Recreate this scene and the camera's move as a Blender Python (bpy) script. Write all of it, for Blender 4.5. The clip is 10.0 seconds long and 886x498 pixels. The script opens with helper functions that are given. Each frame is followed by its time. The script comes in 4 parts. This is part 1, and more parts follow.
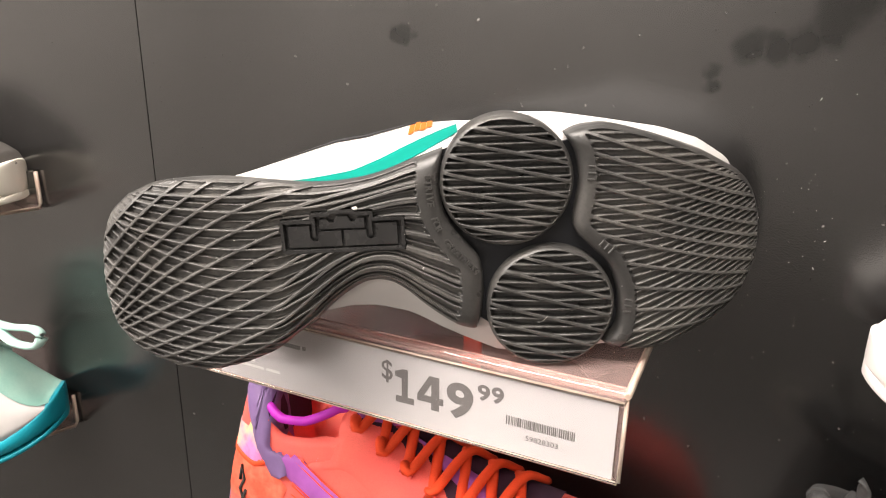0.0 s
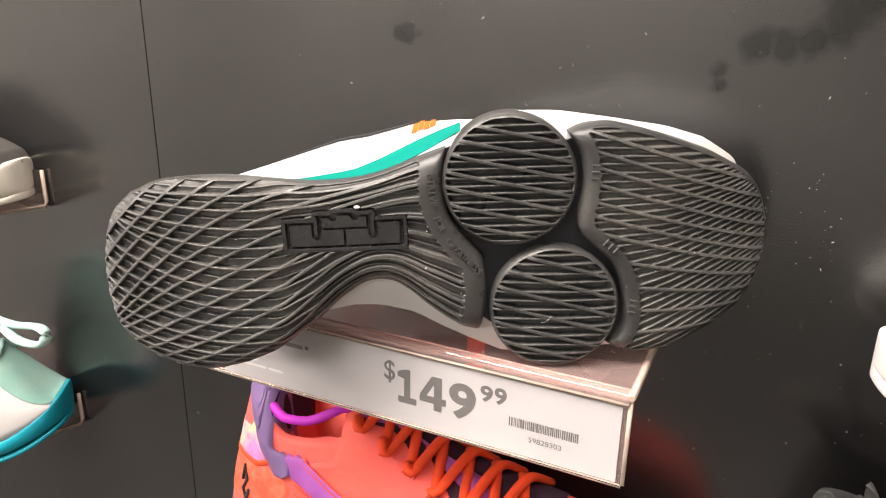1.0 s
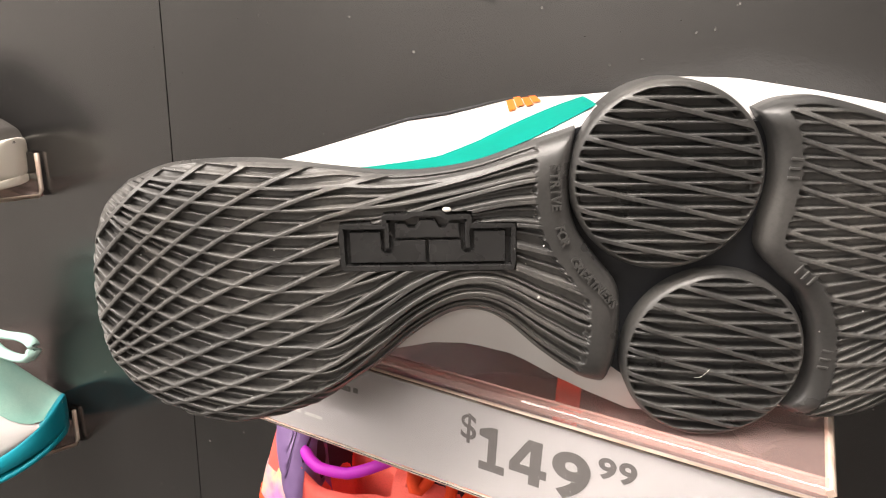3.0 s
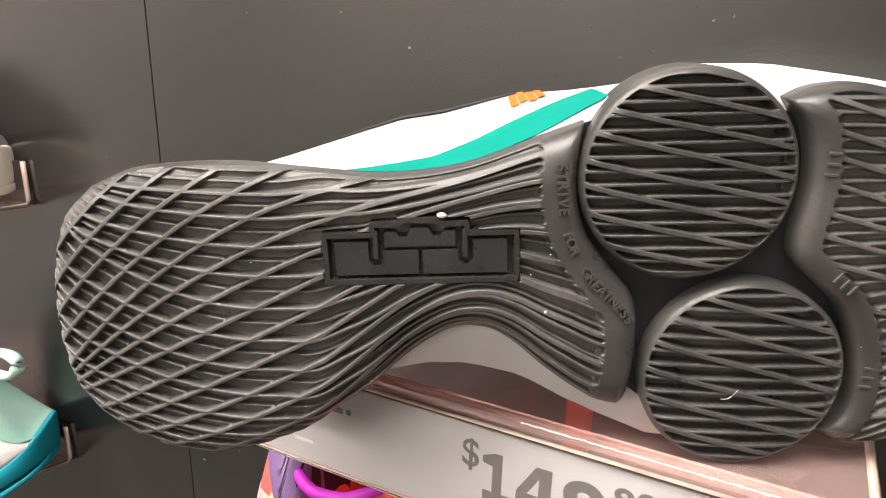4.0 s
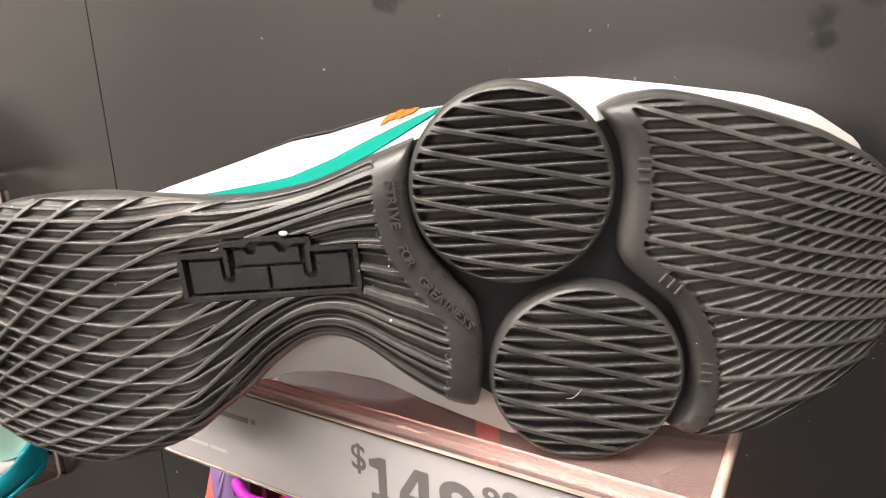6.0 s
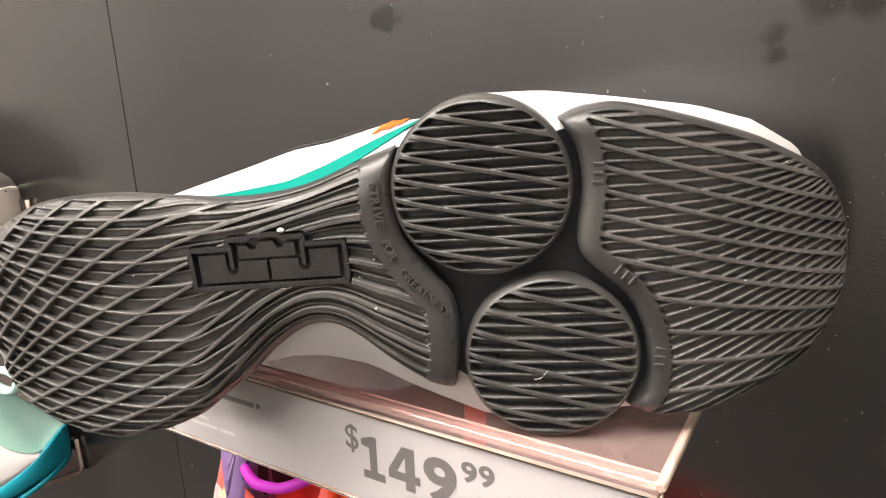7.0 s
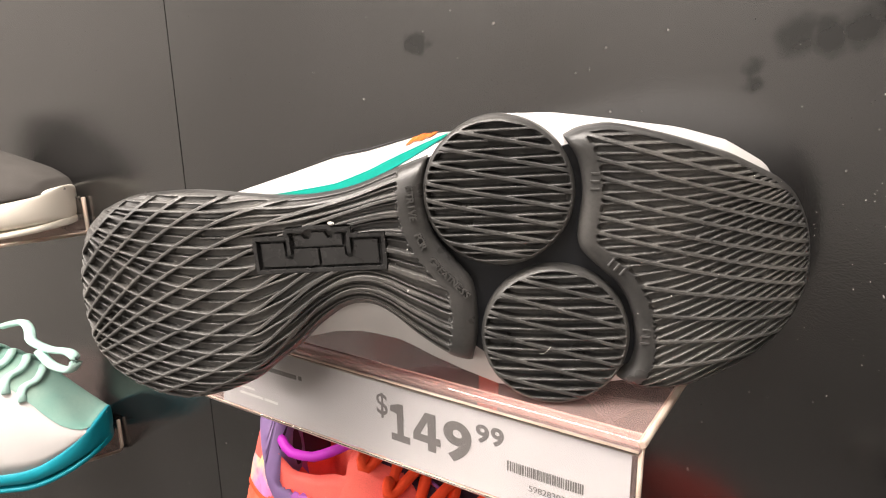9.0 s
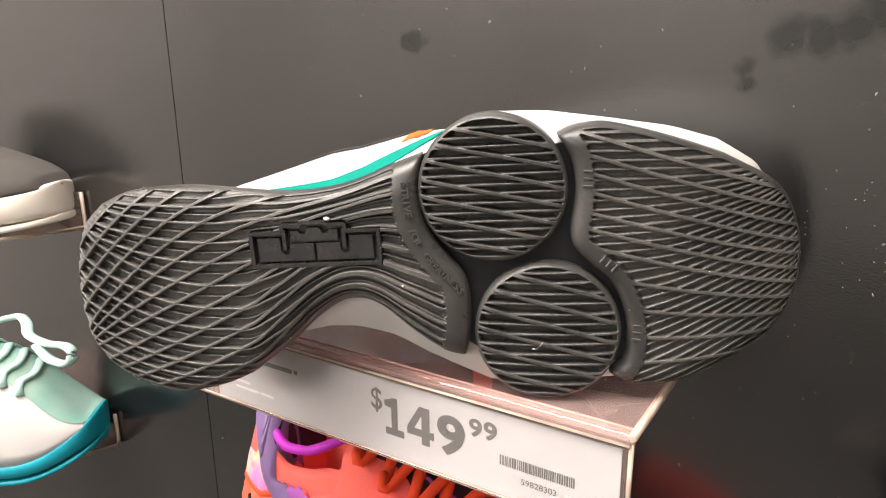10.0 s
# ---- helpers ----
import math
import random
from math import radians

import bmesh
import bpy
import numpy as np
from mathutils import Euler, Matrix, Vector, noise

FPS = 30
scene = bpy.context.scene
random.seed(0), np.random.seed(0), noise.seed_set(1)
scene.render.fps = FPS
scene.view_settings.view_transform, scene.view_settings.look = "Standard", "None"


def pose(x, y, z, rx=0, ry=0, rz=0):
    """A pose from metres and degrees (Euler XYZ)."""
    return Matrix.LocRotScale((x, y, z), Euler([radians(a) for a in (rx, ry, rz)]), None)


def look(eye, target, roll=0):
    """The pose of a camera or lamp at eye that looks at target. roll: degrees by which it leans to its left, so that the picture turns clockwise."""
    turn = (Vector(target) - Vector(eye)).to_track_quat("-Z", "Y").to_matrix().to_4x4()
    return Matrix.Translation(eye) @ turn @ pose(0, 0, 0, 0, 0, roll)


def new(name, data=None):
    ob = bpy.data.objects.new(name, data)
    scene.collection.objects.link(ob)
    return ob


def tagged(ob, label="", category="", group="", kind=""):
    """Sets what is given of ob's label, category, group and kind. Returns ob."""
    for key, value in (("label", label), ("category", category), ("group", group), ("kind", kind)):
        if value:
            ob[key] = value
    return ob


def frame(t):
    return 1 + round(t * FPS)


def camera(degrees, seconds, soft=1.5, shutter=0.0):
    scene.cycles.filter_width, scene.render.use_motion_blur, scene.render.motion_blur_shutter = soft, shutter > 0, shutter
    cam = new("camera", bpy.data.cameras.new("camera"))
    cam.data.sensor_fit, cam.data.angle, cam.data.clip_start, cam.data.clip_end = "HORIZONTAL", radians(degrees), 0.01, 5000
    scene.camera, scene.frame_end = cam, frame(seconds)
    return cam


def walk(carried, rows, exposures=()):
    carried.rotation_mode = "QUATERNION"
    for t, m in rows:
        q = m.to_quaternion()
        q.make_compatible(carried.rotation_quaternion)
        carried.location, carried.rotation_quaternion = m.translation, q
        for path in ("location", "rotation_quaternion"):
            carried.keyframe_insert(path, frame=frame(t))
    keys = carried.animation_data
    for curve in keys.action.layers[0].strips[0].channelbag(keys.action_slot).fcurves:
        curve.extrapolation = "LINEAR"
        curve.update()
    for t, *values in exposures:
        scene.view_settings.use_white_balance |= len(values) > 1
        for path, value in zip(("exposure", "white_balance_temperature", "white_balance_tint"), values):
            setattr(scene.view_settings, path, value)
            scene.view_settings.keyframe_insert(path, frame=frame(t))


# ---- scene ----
cam = camera(65.2, 10.0, soft=1.1)
PATH = [
    (0, (0.02, 0.021, 1.523), (-0.785, 1.743, 0.901), 1.0),
    (0.5, (0.021, 0.022, 1.523), (-0.792, 1.74, 0.9), 0.9),
    (1, (0.021, 0.024, 1.522), (-0.803, 1.737, 0.9), 1.0),
    (1.5, (0.009, 0.032, 1.518), (-0.826, 1.74, 0.895), 1.3),
    (2, (-0.012, 0.049, 1.512), (-0.856, 1.753, 0.893), 1.7),
    (2.5, (-0.032, 0.071, 1.505), (-0.883, 1.774, 0.89), 2.1),
    (2.7, (-0.0407, 0.0796, 1.5025), (-0.8986, 1.785, 0.8704), 2.39),
    (3.8, (-0.061, 0.106, 1.493), (-0.918, 1.808, 0.887), 1.7),
    (4, (-0.058, 0.111, 1.493), (-0.931, 1.804, 0.882), 1.5),
    (4.5, (-0.048, 0.12, 1.492), (-0.933, 1.808, 0.886), 0.6),
    (5, (-0.03, 0.128, 1.494), (-0.938, 1.805, 0.891), -0.3),
    (5.5, (-0.017, 0.13, 1.496), (-0.947, 1.797, 0.9), -1.1),
    (6, (-0.003, 0.129, 1.498), (-0.956, 1.786, 0.908), -1.6),
    (7.3, (0.027, 0.105, 1.502), (-0.988, 1.738, 0.949), -1.9),
    (7.5, (0.03, 0.099, 1.504), (-0.992, 1.727, 0.951), -1.8),
    (8, (0.037, 0.082, 1.506), (-0.999, 1.704, 0.964), -1.6),
    (8.5, (0.043, 0.074, 1.507), (-0.999, 1.695, 0.971), -1.3),
    (9, (0.044, 0.071, 1.507), (-1.0, 1.692, 0.975), -1.0),
    (9.5, (0.046, 0.07, 1.507), (-0.996, 1.692, 0.974), -0.8),
    (10, (0.047, 0.069, 1.507), (-0.991, 1.692, 0.969), -0.6),
]
walk(cam, [(t, look(eye, target, roll)) for t, eye, target, roll in PATH])

# ---- light: unseen shop ceiling panels behind and above the camera, grey room around ----
world = bpy.data.worlds.new("shop_air")
scene.world = world
world.use_nodes = True
world.node_tree.nodes["Background"].inputs[0].default_value = (1.0, 0.95, 0.9, 1)
world.node_tree.nodes["Background"].inputs[1].default_value = 0.03
scene.view_settings.exposure = 0.0


def unseen_ceiling_lamp(x, y, z, sx, sy, watts, colour=(1.0, 0.935, 0.875)):
    lamp = bpy.data.lights.new("unseen_ceiling_lamp", "AREA")
    lamp.shape, lamp.size, lamp.size_y = "RECTANGLE", sx, sy
    lamp.energy, lamp.color = watts, colour
    ob = new("unseen_ceiling_lamp", lamp)
    ob.matrix_world = pose(x, y, z)
    return ob


unseen_ceiling_lamp(-0.5, -0.45, 2.95, 2.0, 0.7, 112, (1.0, 0.91, 0.83))
unseen_ceiling_lamp(1.4, -1.5, 2.95, 1.4, 0.4, 6)
unseen_ceiling_lamp(-2.0, -1.3, 2.95, 1.4, 0.4, 75)
# unseen, added to brighten the south wall that the laminate mirrors
unseen_ceiling_lamp(-1.5, -3.9, 2.95, 2.6, 0.6, 165)


# ---- materials ----
def material(name, colour, rough=0.5, metal=0.0, spec=0.5, grain=0.0, grain_scale=400.0, vary=0.0, vary_scale=20.0,
             vary_to=None, bump=0.0, bump_scale=900.0, rough_vary=0.0, sheen=0.0, coat=0.0):
    m = bpy.data.materials.new(name)
    m.use_nodes = True
    nt = m.node_tree
    b = nt.nodes["Principled BSDF"]
    b.inputs["Base Color"].default_value = (*colour, 1)
    b.inputs["Roughness"].default_value = rough
    b.inputs["Metallic"].default_value = metal
    b.inputs["Specular IOR Level"].default_value = spec
    b.inputs["Sheen Weight"].default_value = sheen
    b.inputs["Coat Weight"].default_value = coat
    co = nt.nodes.new("ShaderNodeTexCoord")
    last = None

    def noise_at(scale, detail=5.0):
        n = nt.nodes.new("ShaderNodeTexNoise")
        n.inputs["Scale"].default_value, n.inputs["Detail"].default_value = scale, detail
        nt.links.new(co.outputs["Object"], n.inputs["Vector"])
        return n

    def mixed(fac, a, c):
        mix = nt.nodes.new("ShaderNodeMix")
        mix.data_type = "RGBA"
        nt.links.new(fac, mix.inputs["Factor"])
        if a is None:
            mix.inputs[6].default_value = (*colour, 1)
        else:
            nt.links.new(a, mix.inputs[6])
        mix.inputs[7].default_value = (*c, 1)
        return mix.outputs[2]

    def ramp(sock, lo, hi, top=1.0):
        r = nt.nodes.new("ShaderNodeMapRange")
        r.inputs[1].default_value, r.inputs[2].default_value, r.inputs[4].default_value = lo, hi, top
        nt.links.new(sock, r.inputs[0])
        return r.outputs[0]

    if vary:
        to = vary_to or tuple(min(1, c * 1.7 + 0.01) for c in colour)
        last = mixed(ramp(noise_at(vary_scale).outputs[0], 0.38, 0.68, vary), last, to)
    if grain:
        to = tuple(c * 0.55 for c in colour)
        last = mixed(ramp(noise_at(grain_scale, 2).outputs[0], 0.45, 0.7, grain), last, to)
    if last is not None:
        nt.links.new(last, b.inputs["Base Color"])
    if rough_vary:
        r = nt.nodes.new("ShaderNodeMapRange")
        r.inputs[1].default_value, r.inputs[2].default_value = 0.3, 0.7
        r.inputs[3].default_value, r.inputs[4].default_value = max(0.03, rough - rough_vary), min(1, rough + rough_vary)
        nt.links.new(noise_at(vary_scale * 1.7 + 3).outputs[0], r.inputs[0])
        nt.links.new(r.outputs[0], b.inputs["Roughness"])
    if bump:
        n = noise_at(bump_scale, 3)
        k = nt.nodes.new("ShaderNodeBump")
        k.inputs["Strength"].default_value, k.inputs["Distance"].default_value = bump, 0.0006
        nt.links.new(n.outputs[0], k.inputs["Height"])
        nt.links.new(k.outputs[0], b.inputs["Normal"])
    return m


RUBBER = material("black_rubber", (0.04, 0.0392, 0.0385), 0.34, vary=0.7, vary_scale=28, vary_to=(0.09, 0.085, 0.08),
                  grain=0.3, grain_scale=700, bump=0.07, bump_scale=2200, rough_vary=0.1)
TREAD = material("worn_rubber", (0.075, 0.073, 0.071), 0.38, vary=0.8, vary_scale=35, vary_to=(0.14, 0.132, 0.122),
                 grain=0.4, grain_scale=500, bump=0.14, bump_scale=1900, rough_vary=0.1)
PAD_RUBBER = material("clean_black_rubber", (0.045, 0.044, 0.043), 0.36, vary=0.8, vary_scale=40, vary_to=(0.1, 0.095, 0.088),
                      grain=0.3, grain_scale=700, bump=0.08, bump_scale=2200, rough_vary=0.1)
PAD_TREAD = material("pad_rib_rubber", (0.05, 0.049, 0.048), 0.34, vary=0.8, vary_scale=40, vary_to=(0.1, 0.095, 0.089),
                     grain=0.4, grain_scale=500, bump=0.14, bump_scale=1900, rough_vary=0.1)
EMBLEM = material("smooth_black_rubber", (0.024, 0.0235, 0.0235), 0.27, vary=0.4, vary_scale=60, rough_vary=0.06)
LETTER = material("moulded_letter_rubber", (0.06, 0.058, 0.056), 0.35)
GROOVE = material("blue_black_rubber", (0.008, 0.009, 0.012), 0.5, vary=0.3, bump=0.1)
WHITE_FOAM = material("white_foam", (0.66, 0.64, 0.63), 0.5, vary=0.35, vary_scale=30, vary_to=(0.58, 0.55, 0.54), bump=0.1, bump_scale=1500)
TEAL = material("teal_print", (0.0, 0.22, 0.175), 0.6, spec=0.15, vary=0.4, vary_scale=60, vary_to=(0.0, 0.28, 0.23))
ORANGE_PRINT = material("orange_print", (0.75, 0.16, 0.01), 0.5)
DARK_LINING = material("dark_lining", (0.03, 0.03, 0.033), 0.85, grain=0.5, grain_scale=900, bump=0.4)
PAPER = material("ticket_paper", (0.35, 0.342, 0.346), 0.75, vary=0.3, vary_scale=14, vary_to=(0.31, 0.312, 0.33))
INK = material("grey_ink", (0.088, 0.085, 0.083), 0.75)
PALE_INK = material("pale_ink", (0.5, 0.49, 0.49), 0.6)
SPECK = material("white_speck", (0.75, 0.73, 0.68), 0.6)
EDGE_AND_GLINT = material("acrylic_edge_and_glint", (0.52, 0.44, 0.37), 0.3, vary=1.0, vary_scale=60, vary_to=(0.42, 0.29, 0.23))
ROOM_GREY = material("room_paint", (0.55, 0.52, 0.49), 0.8, vary=0.3, vary_scale=2)
FLOOR_MAT = material("floor_vinyl", (0.09, 0.084, 0.078), 0.4, vary=0.4, vary_scale=3)
CEIL_MAT = material("ceiling_paint", (0.6, 0.59, 0.57), 0.9, vary=0.2, vary_scale=3)


def acrylic(name, clear):
    m = bpy.data.materials.new(name)
    m.use_nodes = True
    b = m.node_tree.nodes["Principled BSDF"]
    # less clear acrylic is tinted pink: the coral shoe's glow put into its colour
    b.inputs["Base Color"].default_value = (0.93, 0.72, 0.68, 1) if clear < 1 else (0.96, 0.93, 0.92, 1)
    b.inputs["Roughness"].default_value = 0.04
    b.inputs["IOR"].default_value = 1.49
    b.inputs["Transmission Weight"].default_value = clear
    return m


ACRYLIC = acrylic("clear_acrylic", 1.0)
DUSTY_GLOW_ACRYLIC = acrylic("dusty_glow_acrylic", 0.9)


def laminate():
    """Black semi-gloss slatwall laminate with dust, scuffs and old residue marks."""
    m = bpy.data.materials.new("black_laminate")
    m.use_nodes = True
    nt = m.node_tree
    b = nt.nodes["Principled BSDF"]
    b.inputs["Specular IOR Level"].default_value = 1.0
    geo = nt.nodes.new("ShaderNodeNewGeometry")

    def noise_of(scale, detail):
        n = nt.nodes.new("ShaderNodeTexNoise")
        n.inputs["Scale"].default_value, n.inputs["Detail"].default_value = scale, detail
        nt.links.new(geo.outputs["Position"], n.inputs["Vector"])
        return n.outputs[0]

    def math_node(op, a, c):
        k = nt.nodes.new("ShaderNodeMath")
        k.operation = op
        for i, v in ((0, a), (1, c)):
            if isinstance(v, (int, float)):
                k.inputs[i].default_value = v
            else:
                nt.links.new(v, k.inputs[i])
        return k.outputs[0]

    def ranged(v, lo, hi, a, c):
        r = nt.nodes.new("ShaderNodeMapRange")
        for i, w in enumerate((lo, hi, a, c)):
            r.inputs[i + 1].default_value = w
        nt.links.new(v, r.inputs[0])
        return r.outputs[0]

    wobble = ranged(noise_of(70, 4), 0.3, 0.7, -0.0035, 0.0035)
    stain = None
    # residue marks: x, z, radius
    for x, z, r in ((0.004, 1.514, 0.009), (0.017, 1.513, 0.008), (0.029, 1.517, 0.009), (0.042, 1.524, 0.011), (0.046, 1.538, 0.014),
                    (0.055, 1.55, 0.016), (-0.0115, 1.4995, 0.0048), (-0.0105, 1.494, 0.0048), (-0.205, 1.515, 0.0042), (-0.197, 1.5155, 0.0045), (-0.19, 1.515, 0.0035)):
        d = nt.nodes.new("ShaderNodeVectorMath")
        d.operation = "DISTANCE"
        nt.links.new(geo.outputs["Position"], d.inputs[0])
        d.inputs[1].default_value = (x, WALL_Y, z)
        v = ranged(math_node("ADD", d.outputs["Value"], wobble), r * 0.6, r * 1.3, 1.0, 0.0)
        stain = v if stain is None else math_node("MAXIMUM", stain, v)
    dust = ranged(noise_of(260, 2), 0.73, 0.765, 0.0, 0.8)
    smear = ranged(noise_of(9, 6), 0.35, 0.75, 0.0, 1.0)

    def blend(fac, a, c):
        mix = nt.nodes.new("ShaderNodeMix")
        mix.data_type = "RGBA"
        nt.links.new(fac, mix.inputs["Factor"])
        for i, w in ((6, a), (7, c)):
            if isinstance(w, tuple):
                mix.inputs[i].default_value = (*w, 1)
            else:
                nt.links.new(w, mix.inputs[i])
        return mix.outputs[2]

    smear = math_node("ADD", math_node("MULTIPLY", smear, 0.6), ranged(noise_of(3.2, 4), 0.4, 0.65, 0.0, 0.4))
    c = blend(smear, (0.0045, 0.0044, 0.0045), (0.015, 0.0143, 0.0142))
    c = blend(stain, c, (0.004, 0.004, 0.004))
    nt.links.new(ranged(stain, 0, 1, 1.0, 0.62), b.inputs["Specular IOR Level"])
    c = blend(dust, c, (0.2, 0.19, 0.18))
    nt.links.new(c, b.inputs["Base Color"])
    rough = math_node("ADD", ranged(smear, 0, 1, 0.15, 0.28), math_node("MULTIPLY", stain, 0.05))
    nt.links.new(rough, b.inputs["Roughness"])
    k = nt.nodes.new("ShaderNodeBump")
    k.inputs["Strength"].default_value, k.inputs["Distance"].default_value = 0.12, 0.0005
    nt.links.new(noise_of(900, 3), k.inputs["Height"])
    nt.links.new(k.outputs[0], b.inputs["Normal"])
    return m


WALL_Y = 0.4235
LAMINATE = laminate()


# ---- mesh helpers ----
def mesh_of(name, verts, faces, mat, smooth=False):
    me = bpy.data.meshes.new(name)
    me.from_pydata([tuple(map(float, v)) for v in verts], [], faces)
    me.materials.append(mat)
    if smooth:
        me.shade_smooth()
    me.update()
    return me


def part(name, data, mat=None, parent=None, label=""):
    """Links a mesh (or a bmesh with its material) as one object under a thing or a part."""
    if isinstance(data, bmesh.types.BMesh):
        me = bpy.data.meshes.new(name)
        data.to_mesh(me)
        data.free()
        me.materials.append(mat)
        data = me
    ob = new(name, data)
    if parent is not None:
        ob.parent = parent
    if label:
        ob["label"] = label
    return ob


def thing(name, label, category, m, group=""):
    ob = new(name)
    ob.empty_display_size = 0.02
    ob.matrix_basis = m
    return tagged(ob, label, category, group)


def box_bm(x0, x1, y0, y1, z0, z1, bevel=0.0, segments=2):
    bm = bmesh.new()
    bmesh.ops.create_cube(bm, size=1)
    for v in bm.verts:
        v.co = Vector(((x0, x1)[v.co.x > 0], (y0, y1)[v.co.y > 0], (z0, z1)[v.co.z > 0]))
    if bevel:
        bmesh.ops.bevel(bm, geom=bm.edges[:], offset=bevel, segments=segments, affect="EDGES", profile=0.5)
    return bm


def spline(pts, n, closed=False):
    """Points evenly spaced along a Catmull-Rom curve through pts."""
    p = np.array(pts, float)
    q = np.vstack([p[-1], p, p[:2]]) if closed else np.vstack([2 * p[0] - p[1], p, 2 * p[-1] - p[-2]])
    out = []
    for i in range(len(q) - 3):
        a, b, c, d = q[i:i + 4]
        for t in np.linspace(0, 1, 24, endpoint=False):
            out.append(0.5 * (2 * b + (c - a) * t + (2 * a - 5 * b + 4 * c - d) * t * t + (3 * b - a - 3 * c + d) * t ** 3))
    out.append(p[0] if closed else p[-1])
    out = np.array(out)
    s = np.concatenate([[0], np.cumsum(np.linalg.norm(np.diff(out, axis=0), axis=1))])
    w = np.linspace(0, s[-1], n)
    return np.stack([np.interp(w, s, out[:, k]) for k in range(out.shape[1])], 1)


def tube_bm(path, radius, sides=8, flat=1.0, bm=None):
    """A round or flattened cord along a path of 3D points."""
    bm = bm or bmesh.new()
    p = [Vector(v) for v in path]
    rings = []
    for i, c in enumerate(p):
        t = (p[min(i + 1, len(p) - 1)] - p[max(i - 1, 0)]).normalized()
        a = t.cross(Vector((0.12, 0.2, 1))).normalized()
        b = t.cross(a)
        r = radius(i / (len(p) - 1)) if callable(radius) else radius
        rings.append([bm.verts.new(c + a * r * math.cos(k * 2 * math.pi / sides) + b * r * flat * math.sin(k * 2 * math.pi / sides)) for k in range(sides)])
    for r0, r1 in zip(rings, rings[1:]):
        for k in range(sides):
            f = bm.faces.new((r0[k], r0[(k + 1) % sides], r1[(k + 1) % sides], r1[k]))
            f.smooth = True
    bm.faces.new(rings[0][::-1])
    bm.faces.new(rings[-1])
    return bm


def grid_mesh(name, rows, mat, closed=False, smooth=True):
    """A mesh from rows of points; closed joins the ends of each row."""
    n = len(rows[0])
    verts = [p for r in rows for p in r]
    faces = []
    for i in range(len(rows) - 1):
        for k in range(n if closed else n - 1):
            l = (k + 1) % n
            faces.append((i * n + k, i * n + l, (i + 1) * n + l, (i + 1) * n + k))
    if closed:
        faces.append(tuple(range(n))[::-1])
        faces.append(tuple(range((len(rows) - 1) * n, len(rows) * n)))
    return mesh_of(name, verts, faces, mat, smooth)


def glyphs(text, size, mat, bold=0.0, align="LEFT"):
    cu = bpy.data.curves.new("glyphs", "FONT")
    cu.body, cu.size, cu.offset, cu.extrude, cu.resolution_u, cu.align_x = text, size, bold, 0.0001 if size < 0.5 else 0.0, 6, align
    ob = bpy.data.objects.new("glyphs", cu)
    scene.collection.objects.link(ob)
    bpy.context.view_layer.update()
    me = bpy.data.meshes.new_from_object(ob.evaluated_get(bpy.context.evaluated_depsgraph_get()))
    bpy.data.objects.remove(ob)
    bpy.data.curves.remove(cu)
    me.materials.clear()
    me.materials.append(mat)
    return me


# ---- the setting ----
SEAM_X = -0.429
for name, x0, x1 in (("wall_north", -3.0, SEAM_X - 0.0003), ("wall_north_panel", SEAM_X + 0.0003, 3.0)):
    w = part(name, box_bm(x0, x1, WALL_Y, WALL_Y + 0.018, 0.0, 3.0, 0.0006), LAMINATE)
    tagged(w, "black semi-gloss laminate display wall panel with dust and marks", "wall", kind="structure")
w = part("wall_north_backing", box_bm(-3.0, 3.0, WALL_Y + 0.019, WALL_Y + 0.1, 0, 3.0), DARK_LINING)
tagged(w, "dark backing board behind the laminate panels", "wall", kind="structure")
for name, b in (("wall_south", (-3.1, 3.1, -5.1, -5.0)), ("wall_west", (-3.1, -3.0, -5.0, WALL_Y)), ("wall_east", (3.0, 3.1, -5.0, WALL_Y))):
    tagged(part(name, box_bm(*b, 0, 3.0), ROOM_GREY), "plain grey painted shop wall", "wall", kind="structure")
tagged(part("floor", box_bm(-3.1, 3.1, -5.1, WALL_Y + 0.1, -0.1, 0), FLOOR_MAT), "grey vinyl shop floor", "floor", kind="structure")
tagged(part("ceiling", box_bm(-3.1, 3.1, -5.1, WALL_Y + 0.1, 3.0, 3.1), CEIL_MAT), "plain pale shop ceiling", "ceiling", kind="structure")


# pale flecks of dust on the panel beside the toe of the shoe
rng = random.Random(21)
flecks = bmesh.new()
for n, x0, x1, z0, z1 in ((34, 0.014, 0.056, 1.365, 1.452), (14, -0.02, 0.1, 1.3, 1.5)):
    for _ in range(n):
        m = Matrix.Translation((rng.uniform(x0, x1), WALL_Y - 0.0001, rng.uniform(z0, z1))) @ Matrix.Rotation(rng.uniform(0, 3.1), 4, "Y")
        size = rng.choice((0.0001, 0.00013, 0.00017, 0.00024))
        bmesh.ops.create_icosphere(flecks, subdivisions=1, radius=size, matrix=m @ Matrix.Diagonal((rng.choice((1, 1, 1.6, 4)), 0.4, 0.8, 1)))
tagged(part("dust_flecks", flecks, SPECK), "scattered pale dust flecks on the black laminate wall", "dust", kind="stuff")


# ---- acrylic display shelves ----
def shelf_slab(outline, z0, z1):
    bm = bmesh.new()
    lo = [bm.verts.new((x, y, z0)) for x, y in outline]
    hi = [bm.verts.new((x, y, z1)) for x, y in outline]
    bm.faces.new(lo[::-1]), bm.faces.new(hi)
    for i in range(len(lo)):
        j = (i + 1) % len(lo)
        bm.faces.new((lo[i], lo[j], hi[j], hi[i]))
    bmesh.ops.bevel(bm, geom=bm.edges[:], offset=0.0004, segments=1, affect="EDGES")
    return bm


def strip_along(path, half):
    """A square rod along a path, for polished edges and the painted bend highlight."""
    return tube_bm(path, half * 1.3, sides=4)


